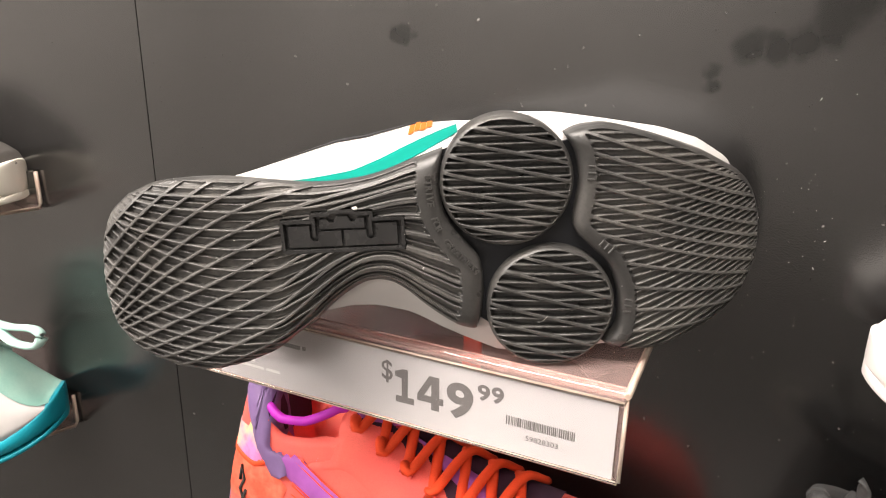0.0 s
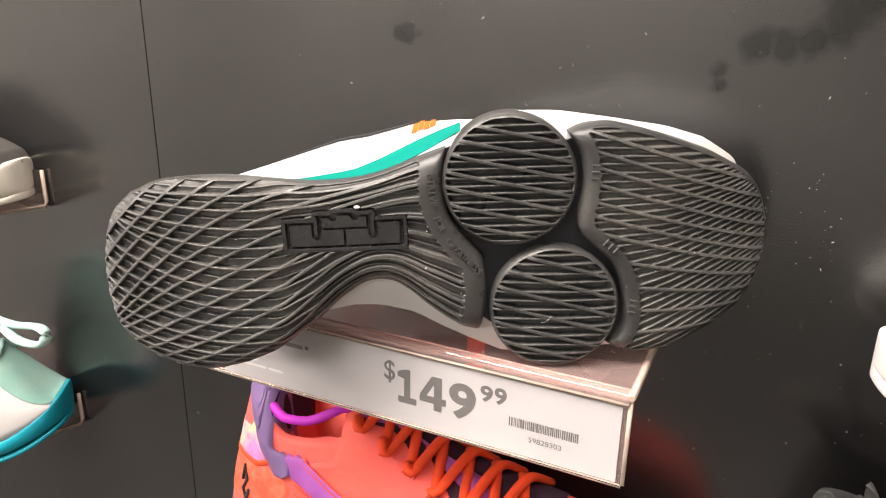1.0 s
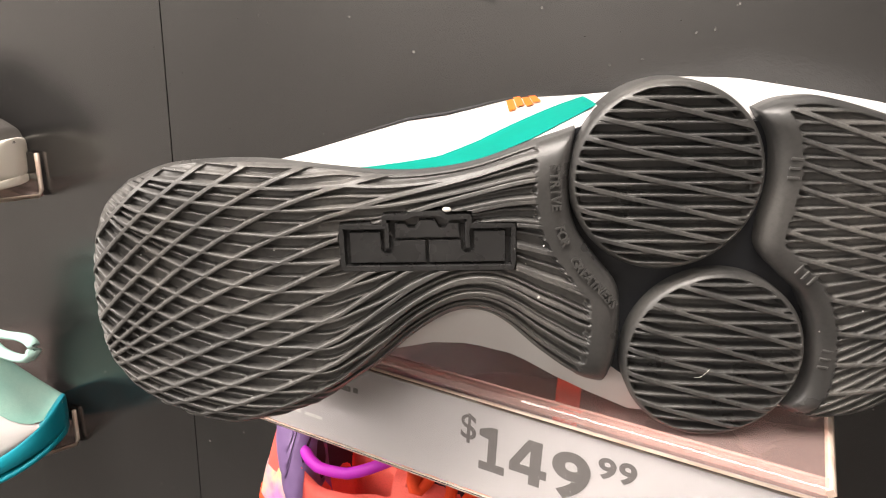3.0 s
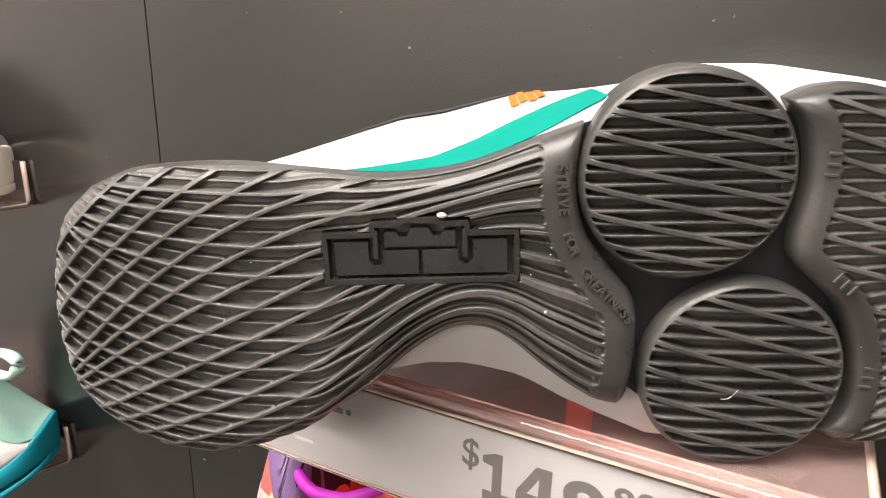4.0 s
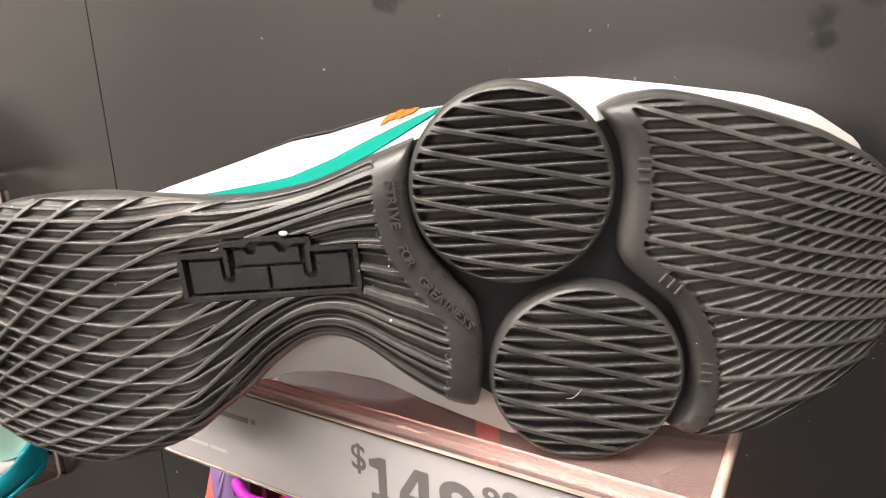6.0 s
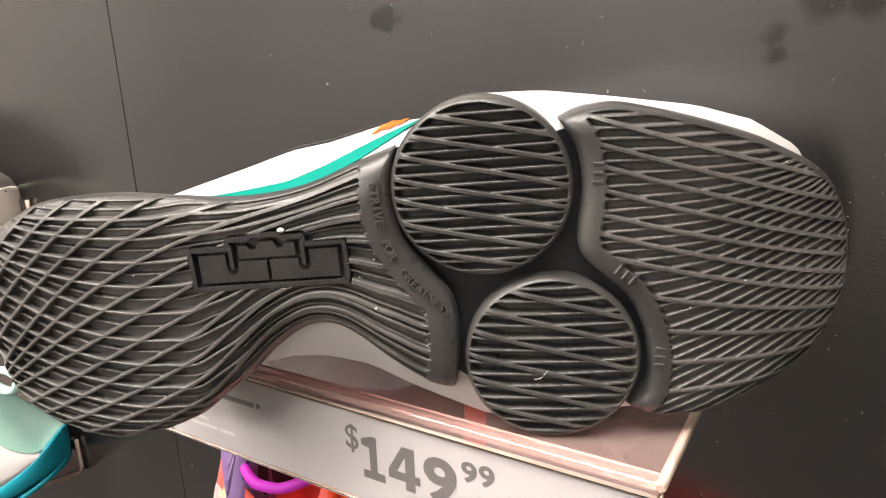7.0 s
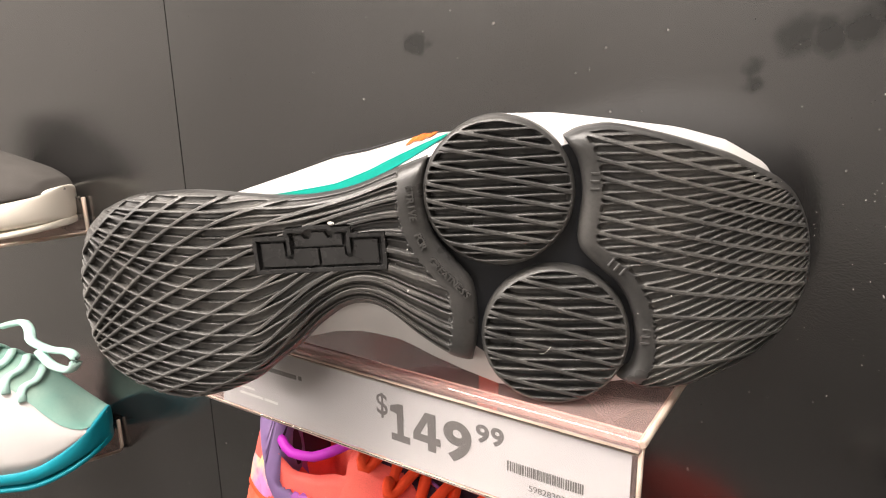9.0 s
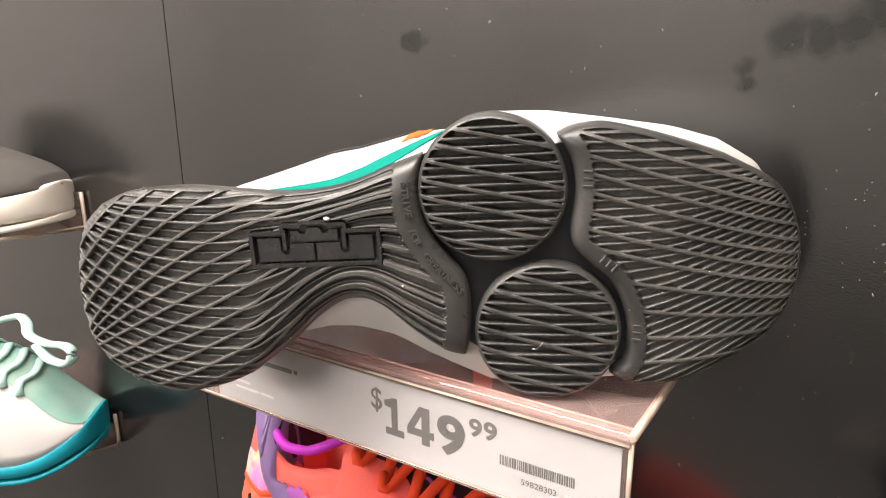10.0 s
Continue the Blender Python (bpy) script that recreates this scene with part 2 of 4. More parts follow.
def acrylic_shelf(x0, x1, z, front, slant=0.0, ticket=True, label="clear acrylic shoe shelf fixed to the black wall"):
    """Shelf with its top at z, from the wall to y=front. slant: how far the front of its right side is set in."""
    sh = thing("acrylic_shelf", label, "shelf", pose(x0, WALL_Y, z), "acrylic shelves on the wall")
    w, d, th, lip = x1 - x0, WALL_Y - front, 0.003, 0.032
    b = -0.0015
    o = part("tray", shelf_slab([(0, b), (0, -d), (w - slant, -d), (w, b)], -th, 0), DUSTY_GLOW_ACRYLIC, sh)
    o.visible_shadow = False
    o = part("back_lip", box_bm(0, w, b - 0.003, b, 0.0003, lip, 0.0004), ACRYLIC, sh)
    o.visible_shadow = False
    part("side_edge", strip_along([(w + 0.0006, b - 0.0015, lip), (w + 0.0006, b - 0.0015, 0.003), (w + 0.0006, b - 0.004, -th / 2), (w - slant + 0.0006, -d, -th / 2)], 0.0014), EDGE_AND_GLINT, sh, "pale polished acrylic edge")
    if ticket:
        # front bend and the two sheets of the ticket pocket
        drop = 0.047
        n = 6
        prof = [(-d + 0.006, 0.0), (-d + 0.003, -0.0004), (-d + 0.001, -0.002), (-d, -0.005), (-d, -drop)]
        inner = [(-d + 0.006, -th), (-d + 0.0046, -0.0034), (-d + 0.0035, -0.0045), (-d + 0.0026, -0.007), (-d + 0.0026, -drop)]
        ring = prof + inner[::-1]
        rows = [[(x, y, zz + 0.0002) for y, zz in ring] for x in (0.0, w)]
        o = part("bent_front", grid_mesh("bent_front", rows, DUSTY_GLOW_ACRYLIC, closed=True, smooth=False), None, sh)
        o.visible_shadow = False
        o = part("pocket_sheet", box_bm(0, w, -d - 0.0035, -d - 0.0017, -drop, -0.004, 0.0003), ACRYLIC, sh)
        o.visible_shadow = False
        part("bottom_edge", strip_along([(0, -d - 0.0012, -drop - 0.0008), (w, -d - 0.0012, -drop - 0.0008)], 0.001), EDGE_AND_GLINT, sh, "pale polished acrylic edge")
        part("ticket_side_edge", strip_along([(w + 0.0008, -d - 0.0012, -drop), (w + 0.0008, -d - 0.0012, -0.006), (w + 0.0008, -d + 0.005, -0.0016)], 0.0009), EDGE_AND_GLINT, sh, "pale polished acrylic edge")
        # pale rod laid on the bend in place of its reflected highlight
        part("bend_highlight", strip_along([(0, -d - 0.002, -0.0042), (w, -d - 0.002, -0.0042)], 0.0007), EDGE_AND_GLINT, sh, "pale strip standing in for the highlight along the acrylic bend")
    return sh


SHELF_Z = 1.362
SHELF_FRONT = 0.313
acrylic_shelf(-0.285, -0.022, SHELF_Z, SHELF_FRONT, label="clear acrylic shoe shelf with a price ticket pocket")
acrylic_shelf(-0.33, 0.03, 1.131, SHELF_FRONT, ticket=False)
acrylic_shelf(-0.85, -0.5745, 1.357, 0.32, 0.035, ticket=False)
acrylic_shelf(-0.85, -0.5745, 1.129, 0.30, 0.045, ticket=False)
acrylic_shelf(0.1, 0.36, 1.353, SHELF_FRONT, ticket=False)
acrylic_shelf(0.04, 0.36, 1.131, SHELF_FRONT, ticket=False)

# ---- the price ticket ----
TY = SHELF_FRONT - 0.0008
ticket = thing("price_ticket", "white paper price ticket with grey figures in the shelf pocket", "price ticket", pose(-0.265, TY, SHELF_Z - 0.045))
part("paper", box_bm(0, 0.2405, -0.0003, 0.0, -0.0012, 0.0412), PAPER, ticket)


def on_ticket(name, text, x0, x1, z0, z1, mat, bold=0.0):
    """Text on the ticket, filling the box from x0 to x1 and z0 to z1."""
    me = glyphs(text, 1.0, mat, bold)
    co = np.array([v.co[:] for v in me.vertices])
    lo, hi = co.min(0), co.max(0)
    sx, sz = (x1 - x0) / (hi[0] - lo[0]), (z1 - z0) / (hi[1] - lo[1])
    for v in me.vertices:
        v.co = Vector(((v.co.x - lo[0]) * sx + x0 + 0.265, -0.0005, (v.co.y - lo[1]) * sz + z0 - SHELF_Z + 0.045))
    return part(name, me, None, ticket)


on_ticket("currency_sign", "$", -0.1508, -0.1440, 1.3375, 1.3510, INK, 0.012)
one = bmesh.new()
for poly in ([(0.36, 0.0), (0.68, 0.0), (0.68, 1.0), (0.40, 1.0), (0.36, 0.98)], [(0.02, 0.76), (0.36, 0.72), (0.36, 0.98), (0.02, 0.9)], [(0.05, 0.0), (0.36, 0.0), (0.36, 0.19), (0.05, 0.19)], [(0.68, 0.0), (1.0, 0.0), (1.0, 0.19), (0.68, 0.19)]):
    one.faces.new([one.verts.new((-0.1428 + 0.265 + x * 0.0117, -0.0005, 1.3275 - SHELF_Z + 0.045 + z * 0.0202)) for x, z in poly])
part("price_figure", one, INK, ticket)
four = bmesh.new()
for poly in ([(0.54, 0.0), (0.84, 0.0), (0.84, 1.0), (0.54, 1.0)], [(0.0, 0.2), (0.54, 0.2), (0.54, 0.4), (0.0, 0.4)], [(0.84, 0.2), (1.0, 0.2), (1.0, 0.4), (0.84, 0.4)], [(0.0, 0.4), (0.27, 0.4), (0.54, 0.76), (0.54, 1.0), (0.46, 1.0)]):
    four.faces.new([four.verts.new((-0.1292 + 0.265 + x * 0.0154, -0.0005, 1.3277 - SHELF_Z + 0.045 + z * 0.0198)) for x, z in poly])
part("price_figure", four, INK, ticket)
on_ticket("price_figure", "9", -0.1121, -0.0970, 1.3268, 1.3478, INK, 0.034)
on_ticket("cent_figure", "9", -0.0948, -0.0880, 1.3408, 1.3500, INK, 0.032)
on_ticket("cent_figure", "9", -0.0872, -0.0806, 1.3411, 1.3505, INK, 0.032)
on_ticket("stock_number", "59828303", -0.0683, -0.0515, 1.3246, 1.3276, INK, 0.006)
bars = bmesh.new()
x = -0.079
rng = random.Random(5)
while x < -0.0435:
    wd = rng.choice((0.0004, 0.0005, 0.0007, 0.0009))
    b0 = bmesh.ops.create_cube(bars, size=1)
    for v in b0["verts"]:
        v.co = Vector((x + 0.265 + (wd if v.co.x > 0 else 0), -0.00045 + (0.0001 if v.co.y > 0 else 0), 1.3312 - SHELF_Z + 0.045 + (0.005 if v.co.z > 0 else 0)))
    x += wd + rng.choice((0.0003, 0.0004, 0.0006))
part("barcode", bars, INK, ticket)
for nm, xx, zz, ln, hh, mt in (("title_bar", -0.2265, 1.3435, 0.022, 0.0026, INK), ("title_bar", -0.203, 1.3438, 0.0024, 0.0024, INK), ("small_print_bar", -0.25, 1.3285, 0.012, 0.0014, PALE_INK), ("small_print_bar", -0.25, 1.3245, 0.018, 0.0016, PALE_INK), ("small_print_bar", -0.23, 1.3245, 0.010, 0.0016, PALE_INK)):
    part(nm, box_bm(xx + 0.265, xx + 0.265 + ln, -0.00045, -0.00035, zz - SHELF_Z + 0.045, zz - SHELF_Z + 0.045 + hh), mt, ticket)


# ---- the shoe lying on its side: x towards the toe, y back from the sole, z up ----
MM = 0.001
SOLE_AT = (-0.111, 0.2978, 1.4263)
shoe = thing("basketball_shoe", "white basketball shoe lying on its side, black patterned sole outwards", "shoe", pose(*SOLE_AT, 0, 0, 25.14), "shoes on the wall display")


def spring(u):
    """How far the sole bends back towards toe and heel, in mm."""
    u = np.asarray(u, float)
    return 15.5 * np.clip((u - 78) / 60, 0, None) ** 2 + 3.0 * np.clip((-95 - u) / 62, 0, None) ** 2


def coons(top, bottom, left, right, ns, nt):
    """A grid of points between four boundary curves; top and bottom run along s, left and right down t."""
    a, b, c, d = spline(top, ns), spline(bottom, ns), spline(left, nt), spline(right, nt)
    s, t = np.linspace(0, 1, ns)[None, :, None], np.linspace(0, 1, nt)[:, None, None]
    p = (1 - t) * a[None] + t * b[None] + (1 - s) * c[:, None] + s * d[:, None]
    p -= (1 - s) * (1 - t) * a[0] + s * (1 - t) * a[-1] + (1 - s) * t * b[0] + s * t * b[-1]
    return p, a, b, c, d


def dist_to(pts, line):
    """Distance from each point to a polyline."""
    p = pts.reshape(-1, 1, 2)
    a, b = line[None, :-1], line[None, 1:]
    ab = b - a
    k = np.clip(((p - a) * ab).sum(-1) / ((ab * ab).sum(-1) + 1e-9), 0, 1)
    return np.linalg.norm(a + k[..., None] * ab - p, axis=-1).min(1).reshape(pts.shape[:-1])


def inside(pts, loop):
    x, y = pts[..., 0], pts[..., 1]
    hit = np.zeros(x.shape, bool)
    for (x0, y0), (x1, y1) in zip(loop, np.roll(loop, -1, 0)):
        hit ^= ((y0 > y) != (y1 > y)) & (x < (x1 - x0) * (y - y0) / (y1 - y0 + 1e-12) + x0)
    return hit


def roundoff(e, r, fall=1.0):
    k = np.clip(1 - e / r, 0, 1)
    return fall * r * (1 - np.sqrt(1 - k * k * 0.995))


def smooth(x, a, b):
    k = np.clip((x - a) / (b - a), 0, 1)
    return k * k * (3 - 2 * k)


def ridge(verts, faces, uv, top_d, height, wide, crest, least=0.35):
    """A raised rib along uv (mm), its crest at depth top_d."""
    if len(uv) < 3:
        return
    t = np.gradient(uv, axis=0)
    t /= np.linalg.norm(t, axis=1)[:, None] + 1e-9
    n = np.stack([-t[:, 1], t[:, 0]], 1)
    base = len(verts)
    fade = np.clip(np.minimum(np.arange(len(uv)), np.arange(len(uv))[::-1]) / 2.0, least, 1)
    for p, q, d, f in zip(uv, n, top_d, fade):
        for k, dd in ((-wide, d + height), (-crest, d + height * (1 - f)), (crest, d + height * (1 - f)), (wide, d + height)):
            verts.append(((p[0] + q[0] * k) * MM, dd * MM, (p[1] + q[1] * k) * MM))
    for i in range(len(uv) - 1):
        for k in range(3):
            a = base + i * 4 + k
            faces.append((a, a + 1, a + 5, a + 4))
    e = base + (len(uv) - 1) * 4
    faces.append((base, base + 3, base + 2, base + 1))
    faces.append((e, e + 1, e + 2, e + 3))


class Sole:
    """One moulded piece of the outsole."""

    def __init__(self, loop, flange, wide_flange, margin, r_edge, flange_r=5.0, fall=1.0, outer=None):
        self.loop, self.flange, self.wf, self.margin, self.r = loop, flange, wide_flange, margin, r_edge
        self.fr, self.fall = flange_r, fall
        self.outer = outer
        self.edge = np.vstack([loop, loop[:1]])

    def rim(self, p):
        if self.flange is None:
            return spring(p[..., 0]) + roundoff(dist_to(p, self.edge), self.r, self.fall)
        e, f = roundoff(dist_to(p, self.outer), self.r, self.fall), roundoff(dist_to(p, self.flange), self.fr, 0.75)
        return spring(p[..., 0]) + np.hypot(e, f)

    def field(self, p):
        e = dist_to(p, self.edge) - self.margin
        if self.flange is not None:
            e = np.minimum(e, dist_to(p, self.flange) - self.wf)
        return e


def fine(a, nt, ns):
    """A coarse grid of values or points, drawn out to nt by ns by straight interpolation."""
    for axis, n in ((0, nt), (1, ns)):
        x = np.linspace(0, a.shape[axis] - 1.0001, n)
        i = x.astype(int)
        f = (x - i).reshape([-1 if k == axis else 1 for k in range(a.ndim)])
        a = np.take(a, i, axis) * (1 - f) + np.take(a, i + 1, axis) * f
    return a


def sub_mesh(name, verts, faces, keep, mat):
    """The faces where keep holds, as a smooth mesh of their own."""
    f = faces[keep]
    used, flat = np.unique(f, return_inverse=True)
    me = bpy.data.meshes.new(name)
    me.from_pydata(verts[used].tolist(), [], flat.reshape(f.shape).tolist())
    me.materials.append(mat)
    me.shade_smooth()
    me.update()
    return me


def moulded(name, label, piece, grid, size, lines, deep, skirt, rubber, worn, tread_label, keep_out=None, ragged=0.6, shallow=0.0):
    """One moulded piece with ribs standing between deep grooves. lines: (us, vs, half width, height) of each rib."""
    nt, ns = size
    p, rim, fld = fine(grid, nt, ns), fine(piece.rim(grid), nt, ns), fine(piece.field(grid), nt, ns)
    rib = np.zeros((nt, ns))
    for us, vs, wide, high in lines:
        v = np.interp(p[..., 0], us, vs)
        lean = np.interp(p[..., 0], us, 1 / np.hypot(1, np.gradient(vs, us)))
        e = abs(p[..., 1] - v) * lean
        rib = np.maximum(rib, high * (1 - smooth(e, wide - 0.12, wide + 0.36)))
    if keep_out is not None:
        rib = np.where(keep_out(p.reshape(-1, 2)).reshape(nt, ns), rib, 0)
    if piece.flange is not None:
        near = fine(dist_to(grid, piece.flange), nt, ns) - piece.wf
        ends = ragged * (np.sin(p[..., 1] * 1.7 + 0.4) + 0.6 * np.sin(p[..., 1] * 2.9 + p[..., 0] * 0.2))
        fld = np.minimum(fld, near + ends)
    region = smooth(fld, -0.5, 1.2)
    low = region * (1 - rib)
    d = rim + deep * low * (1 - shallow * smooth(-fine(dist_to(grid, piece.edge), nt, ns), -7, 0))
    verts = np.dstack([p[..., 0], d, p[..., 1]]).reshape(-1, 3)
    i, k = np.meshgrid(np.arange(nt - 1), np.arange(ns - 1), indexing="ij")
    o = (i * ns + k).ravel()
    faces = np.stack([o, o + ns, o + ns + 1, o + 1], 1)
    in_tread = (region.ravel()[faces] > 0.5).all(1)
    edge = np.concatenate([np.arange(ns), np.arange(1, nt) * ns + ns - 1, (nt - 1) * ns + np.arange(ns - 2, -1, -1), np.arange(nt - 2, 0, -1) * ns])
    wall = verts[edge] + [0, skirt, 0]
    n, m = len(verts), np.arange(len(edge))
    verts = np.vstack([verts, wall]) * MM
    nxt = np.roll(m, -1)
    faces = np.vstack([faces, np.stack([edge[m], edge[nxt], n + nxt, n + m], 1)])
    in_tread = np.concatenate([in_tread, np.zeros(len(m), bool)])
    ob = part(name, sub_mesh(name, verts, faces, ~in_tread, rubber), None, shoe, label)
    part("tread", sub_mesh("tread", verts, faces, in_tread, worn), None, ob, tread_label)
    return ob


# heel and waist
HEEL_TOP = [(-147.5, 17.5), (-134, 23.5), (-118, 26.2), (-100, 27.2), (-80, 26), (-62, 25.2), (-46, 26.3), (-30, 30), (-12, 37.5), (0.5, 42.5)]
HEEL_BOT = [(-152.5, -60), (-140, -67.8), (-121, -72.8), (-101, -69.8), (-82, -61.8), (-70, -52.2), (-60, -44.2), (-48, -32.2), (-36, -24), (-26, -22.8), (-17, -26.8), (-5, -36.5), (8, -45), (18.5, -48)]
HEEL_LEFT = [(-147.5, 17.5), (-157, 8), (-162, -5), (-164.2, -20), (-163.8, -36), (-160.3, -49.5), (-152.5, -60)]
HEEL_RIGHT = [(0.5, 42.5), (-0.6, 34), (-0.4, 22), (3.2, 10), (11.5, -0.5), (19, -10), (21.3, -24), (20.8, -37), (18.5, -48)]
g, a, b, c, d = coons(HEEL_TOP, HEEL_BOT, HEEL_LEFT, HEEL_RIGHT, 200, 96)
heel = Sole(np.vstack([a, d[1:], b[::-1][1:], c[::-1][1:-1]]), d, 10.5, 0.45, 14.0, 8.0, 0.75, np.vstack([d[:1], a[::-1], c, b]))

LOGO_AT, LOGO_TURN = np.array([-45.0, 2.2]), radians(3.7)


def logo_uv(pts):
    p = np.array(pts, float)
    co, si = math.cos(LOGO_TURN), math.sin(LOGO_TURN)
    return np.stack([p[:, 0] * co - p[:, 1] * si, p[:, 0] * si + p[:, 1] * co], 1) + LOGO_AT


def clear_of_logo(p):
    q = p - LOGO_AT
    co, si = math.cos(-LOGO_TURN), math.sin(-LOGO_TURN)
    x, y = q[:, 0] * co - q[:, 1] * si, q[:, 0] * si + q[:, 1] * co
    return ~(((abs(x) < 29) & (abs(y) < 8.2)) | ((abs(x) < 14.5) & (y > 0) & (y < 12.0)))


WAY = np.linspace(-170, 25, 391)
top_v, bot_v = np.interp(WAY, a[:, 0], a[:, 1]), np.interp(WAY, b[:, 0], b[:, 1])
drop = top_v - bot_v
ribs = []


def to_waist(v, fade, shift):
    """Lets a rib that runs freely over the heel follow the narrowing waist further on."""
    k = np.searchsorted(WAY, -74)
    t = (top_v[k] - v[k]) / drop[k]
    t = t - shift * (1 - np.exp(-np.clip(WAY + 74, 0, None) / 22))
    w = smooth(WAY, *fade)
    return v * (1 - w) + (top_v - t * drop) * w


X = WAY + 95
for k in range(-2, 23):
    v0 = float(np.interp(k, [-2, 0, 2, 4, 6, 8, 10, 12, 14, 16, 18, 20, 22], [25.5, 19, 12, 3.2, -6, -16.3, -26.9, -36.8, -46, -54.5, -61.5, -67, -71.5]))
    c2 = float(np.interp(v0, [-60, -37, -27, -16, -6, 3, 12, 19], [0.0045, 0.0058, 0.006, 0.0066, 0.004, 0.0027, 0.0019, 0.0003]))
    v = v0 + np.where(X < 0, c2, 0.004) * X * X
    ribs.append((WAY, to_waist(v, (-88, -66), 0.0), 0.55 if k % 2 == 0 else 0.4, 1.0 if k % 2 == 0 else 0.62))
for k in range(-5, 12):
    v0 = 12.3 - 9.55 * k + 0.1 * max(k - 3, 0) ** 2
    b2 = float(np.interp(v0, [-50, -42, -26, -17, -7, 3, 12, 20], [0.0018, 0.001, 0.0, 0.0, -0.0018, -0.0036, -0.0052, -0.005]))
    v = v0 + float(np.interp(v0, [-50, -20, 12], [0.52, 0.55, 0.5])) * X + b2 * X * X
    ribs.append((WAY, to_waist(v, (-84, -58), 0.11), 0.72, 1.0))
outsole = moulded("outsole", "black rubber heel and waist of the sole", heel, g, (400, 540), ribs, 3.6, 1.2, RUBBER, TREAD, "crossing raised ribs of the heel", clear_of_logo, shallow=0.65)

# the moulded emblem: plain raised shapes
verts, faces = [], []
BLOCK = [(-25.5, -5.2), (-0.5, -5.2), (-0.5, 2.2), (-10.9, 2.2), (-11.0, -1.0), (-12.2, -2.3), (-14.0, -2.3), (-15.3, -1.0), (-15.4, 5.2), (-25.5, 5.2)]
CROWN = [(-10.5, 3.3), (10.5, 3.3), (10.5, 8), (7.2, 8), (6, 6.4), (4, 6.4), (2.6, 9), (-2.6, 9), (-4, 6.4), (-6, 6.4), (-7.2, 8), (-10.5, 8)]


def prism(poly, d_top, d_base):
    p = logo_uv(poly)
    n = len(p)
    base = len(verts)
    inner = p + (p.mean(0) - p) * 0.02
    for q, dd in ((inner, d_top), (p, d_top + 0.35), (p, d_base)):
        verts.extend(((x * MM, dd * MM, y * MM) for x, y in q))
    faces.append(tuple(base + i for i in range(n))[::-1])
    for r in (0, n):
        for i in range(n):
            j = (i + 1) % n
            faces.append((base + r + i, base + r + j, base + r + n + j, base + r + n + i))


part("emblem", grid_mesh("emblem", [[(x * MM, dd * MM, y * MM) for x, y in logo_uv([(-28, -7), (28, -7), (28, 7), (-28, 7)])] for dd in (2.9, 3.6)], EMBLEM, closed=True, smooth=False), None, outsole, "plain raised emblem moulded in black rubber")
for name, poly in (("emblem_block", BLOCK), ("emblem_block", [(-x, y) for x, y in BLOCK][::-1]), ("emblem_crest", CROWN)):
    verts, faces = [], []
    prism(poly, 0.6, 4)
    o = part(name, mesh_of(name, verts, faces, EMBLEM), None, outsole)
verts, faces = [], []
ring = [(-28, -7.2), (28, -7.2), (28, 7.2), (13.8, 7.2), (13.8, 10.2), (6.5, 10.2), (4.5, 11.4), (-4.5, 11.4), (-6.5, 10.2), (-13.8, 10.2), (-13.8, 7.2), (-28, 7.2), (-28, -7.2)]
seg = logo_uv(np.vstack([np.linspace(p, q, 8, endpoint=False) for p, q in zip(ring, ring[1:])] + [np.array([ring[-1]], float)]))
ridge(verts, faces, seg, np.full(len(seg), 0.0), 3.6, 1.2, 0.75, 1.0)
for side in (-13.1, 13.1):
    seg = logo_uv([(side, y) for y in np.linspace(8.5, -0.2, 12)])
    ridge(verts, faces, seg, np.full(len(seg), 0.1), 3.6, 1.0, 0.7, 1.0)
part("emblem_border", mesh_of("emblem_border", verts, faces, EMBLEM), None, outsole)

# slogan along the smooth flange
way = spline([(-7.6, 31.5), (-6.4, 22), (-5.0, 13.5), (-1.0, 4.2), (5.2, -4.5), (12, -10.8), (17.0, -16.5)], 400)
steps = np.concatenate([[0], np.cumsum(np.linalg.norm(np.diff(way, axis=0), axis=1))])
slogan = bmesh.new()
words = "STRIVE  FOR  GREATNESS"
for i, ch in enumerate(words):
    if ch == " ":
        continue
    me = glyphs(ch, 0.0042, LETTER, 0.00014, "CENTER")
    k = int(np.searchsorted(steps, steps[-1] * (i + 0.5) / len(words)))
    k = min(max(k, 2), 397)
    u, v = way[k]
    t = way[k + 2] - way[k - 2]
    m = Matrix.Translation((u * MM, heel.rim(way[k:k + 1])[0] * MM - 0.0005, v * MM)) @ Matrix.Rotation(-math.atan2(t[1], t[0]), 4, "Y") @ Matrix.Rotation(radians(90), 4, "X") @ Matrix.Diagonal((1, 1, 3, 1))
    me.transform(m)
    slogan.from_mesh(me)
    bpy.data.meshes.remove(me)
part("slogan", slogan, LETTER, outsole, "raised slogan letters moulded in black rubber")


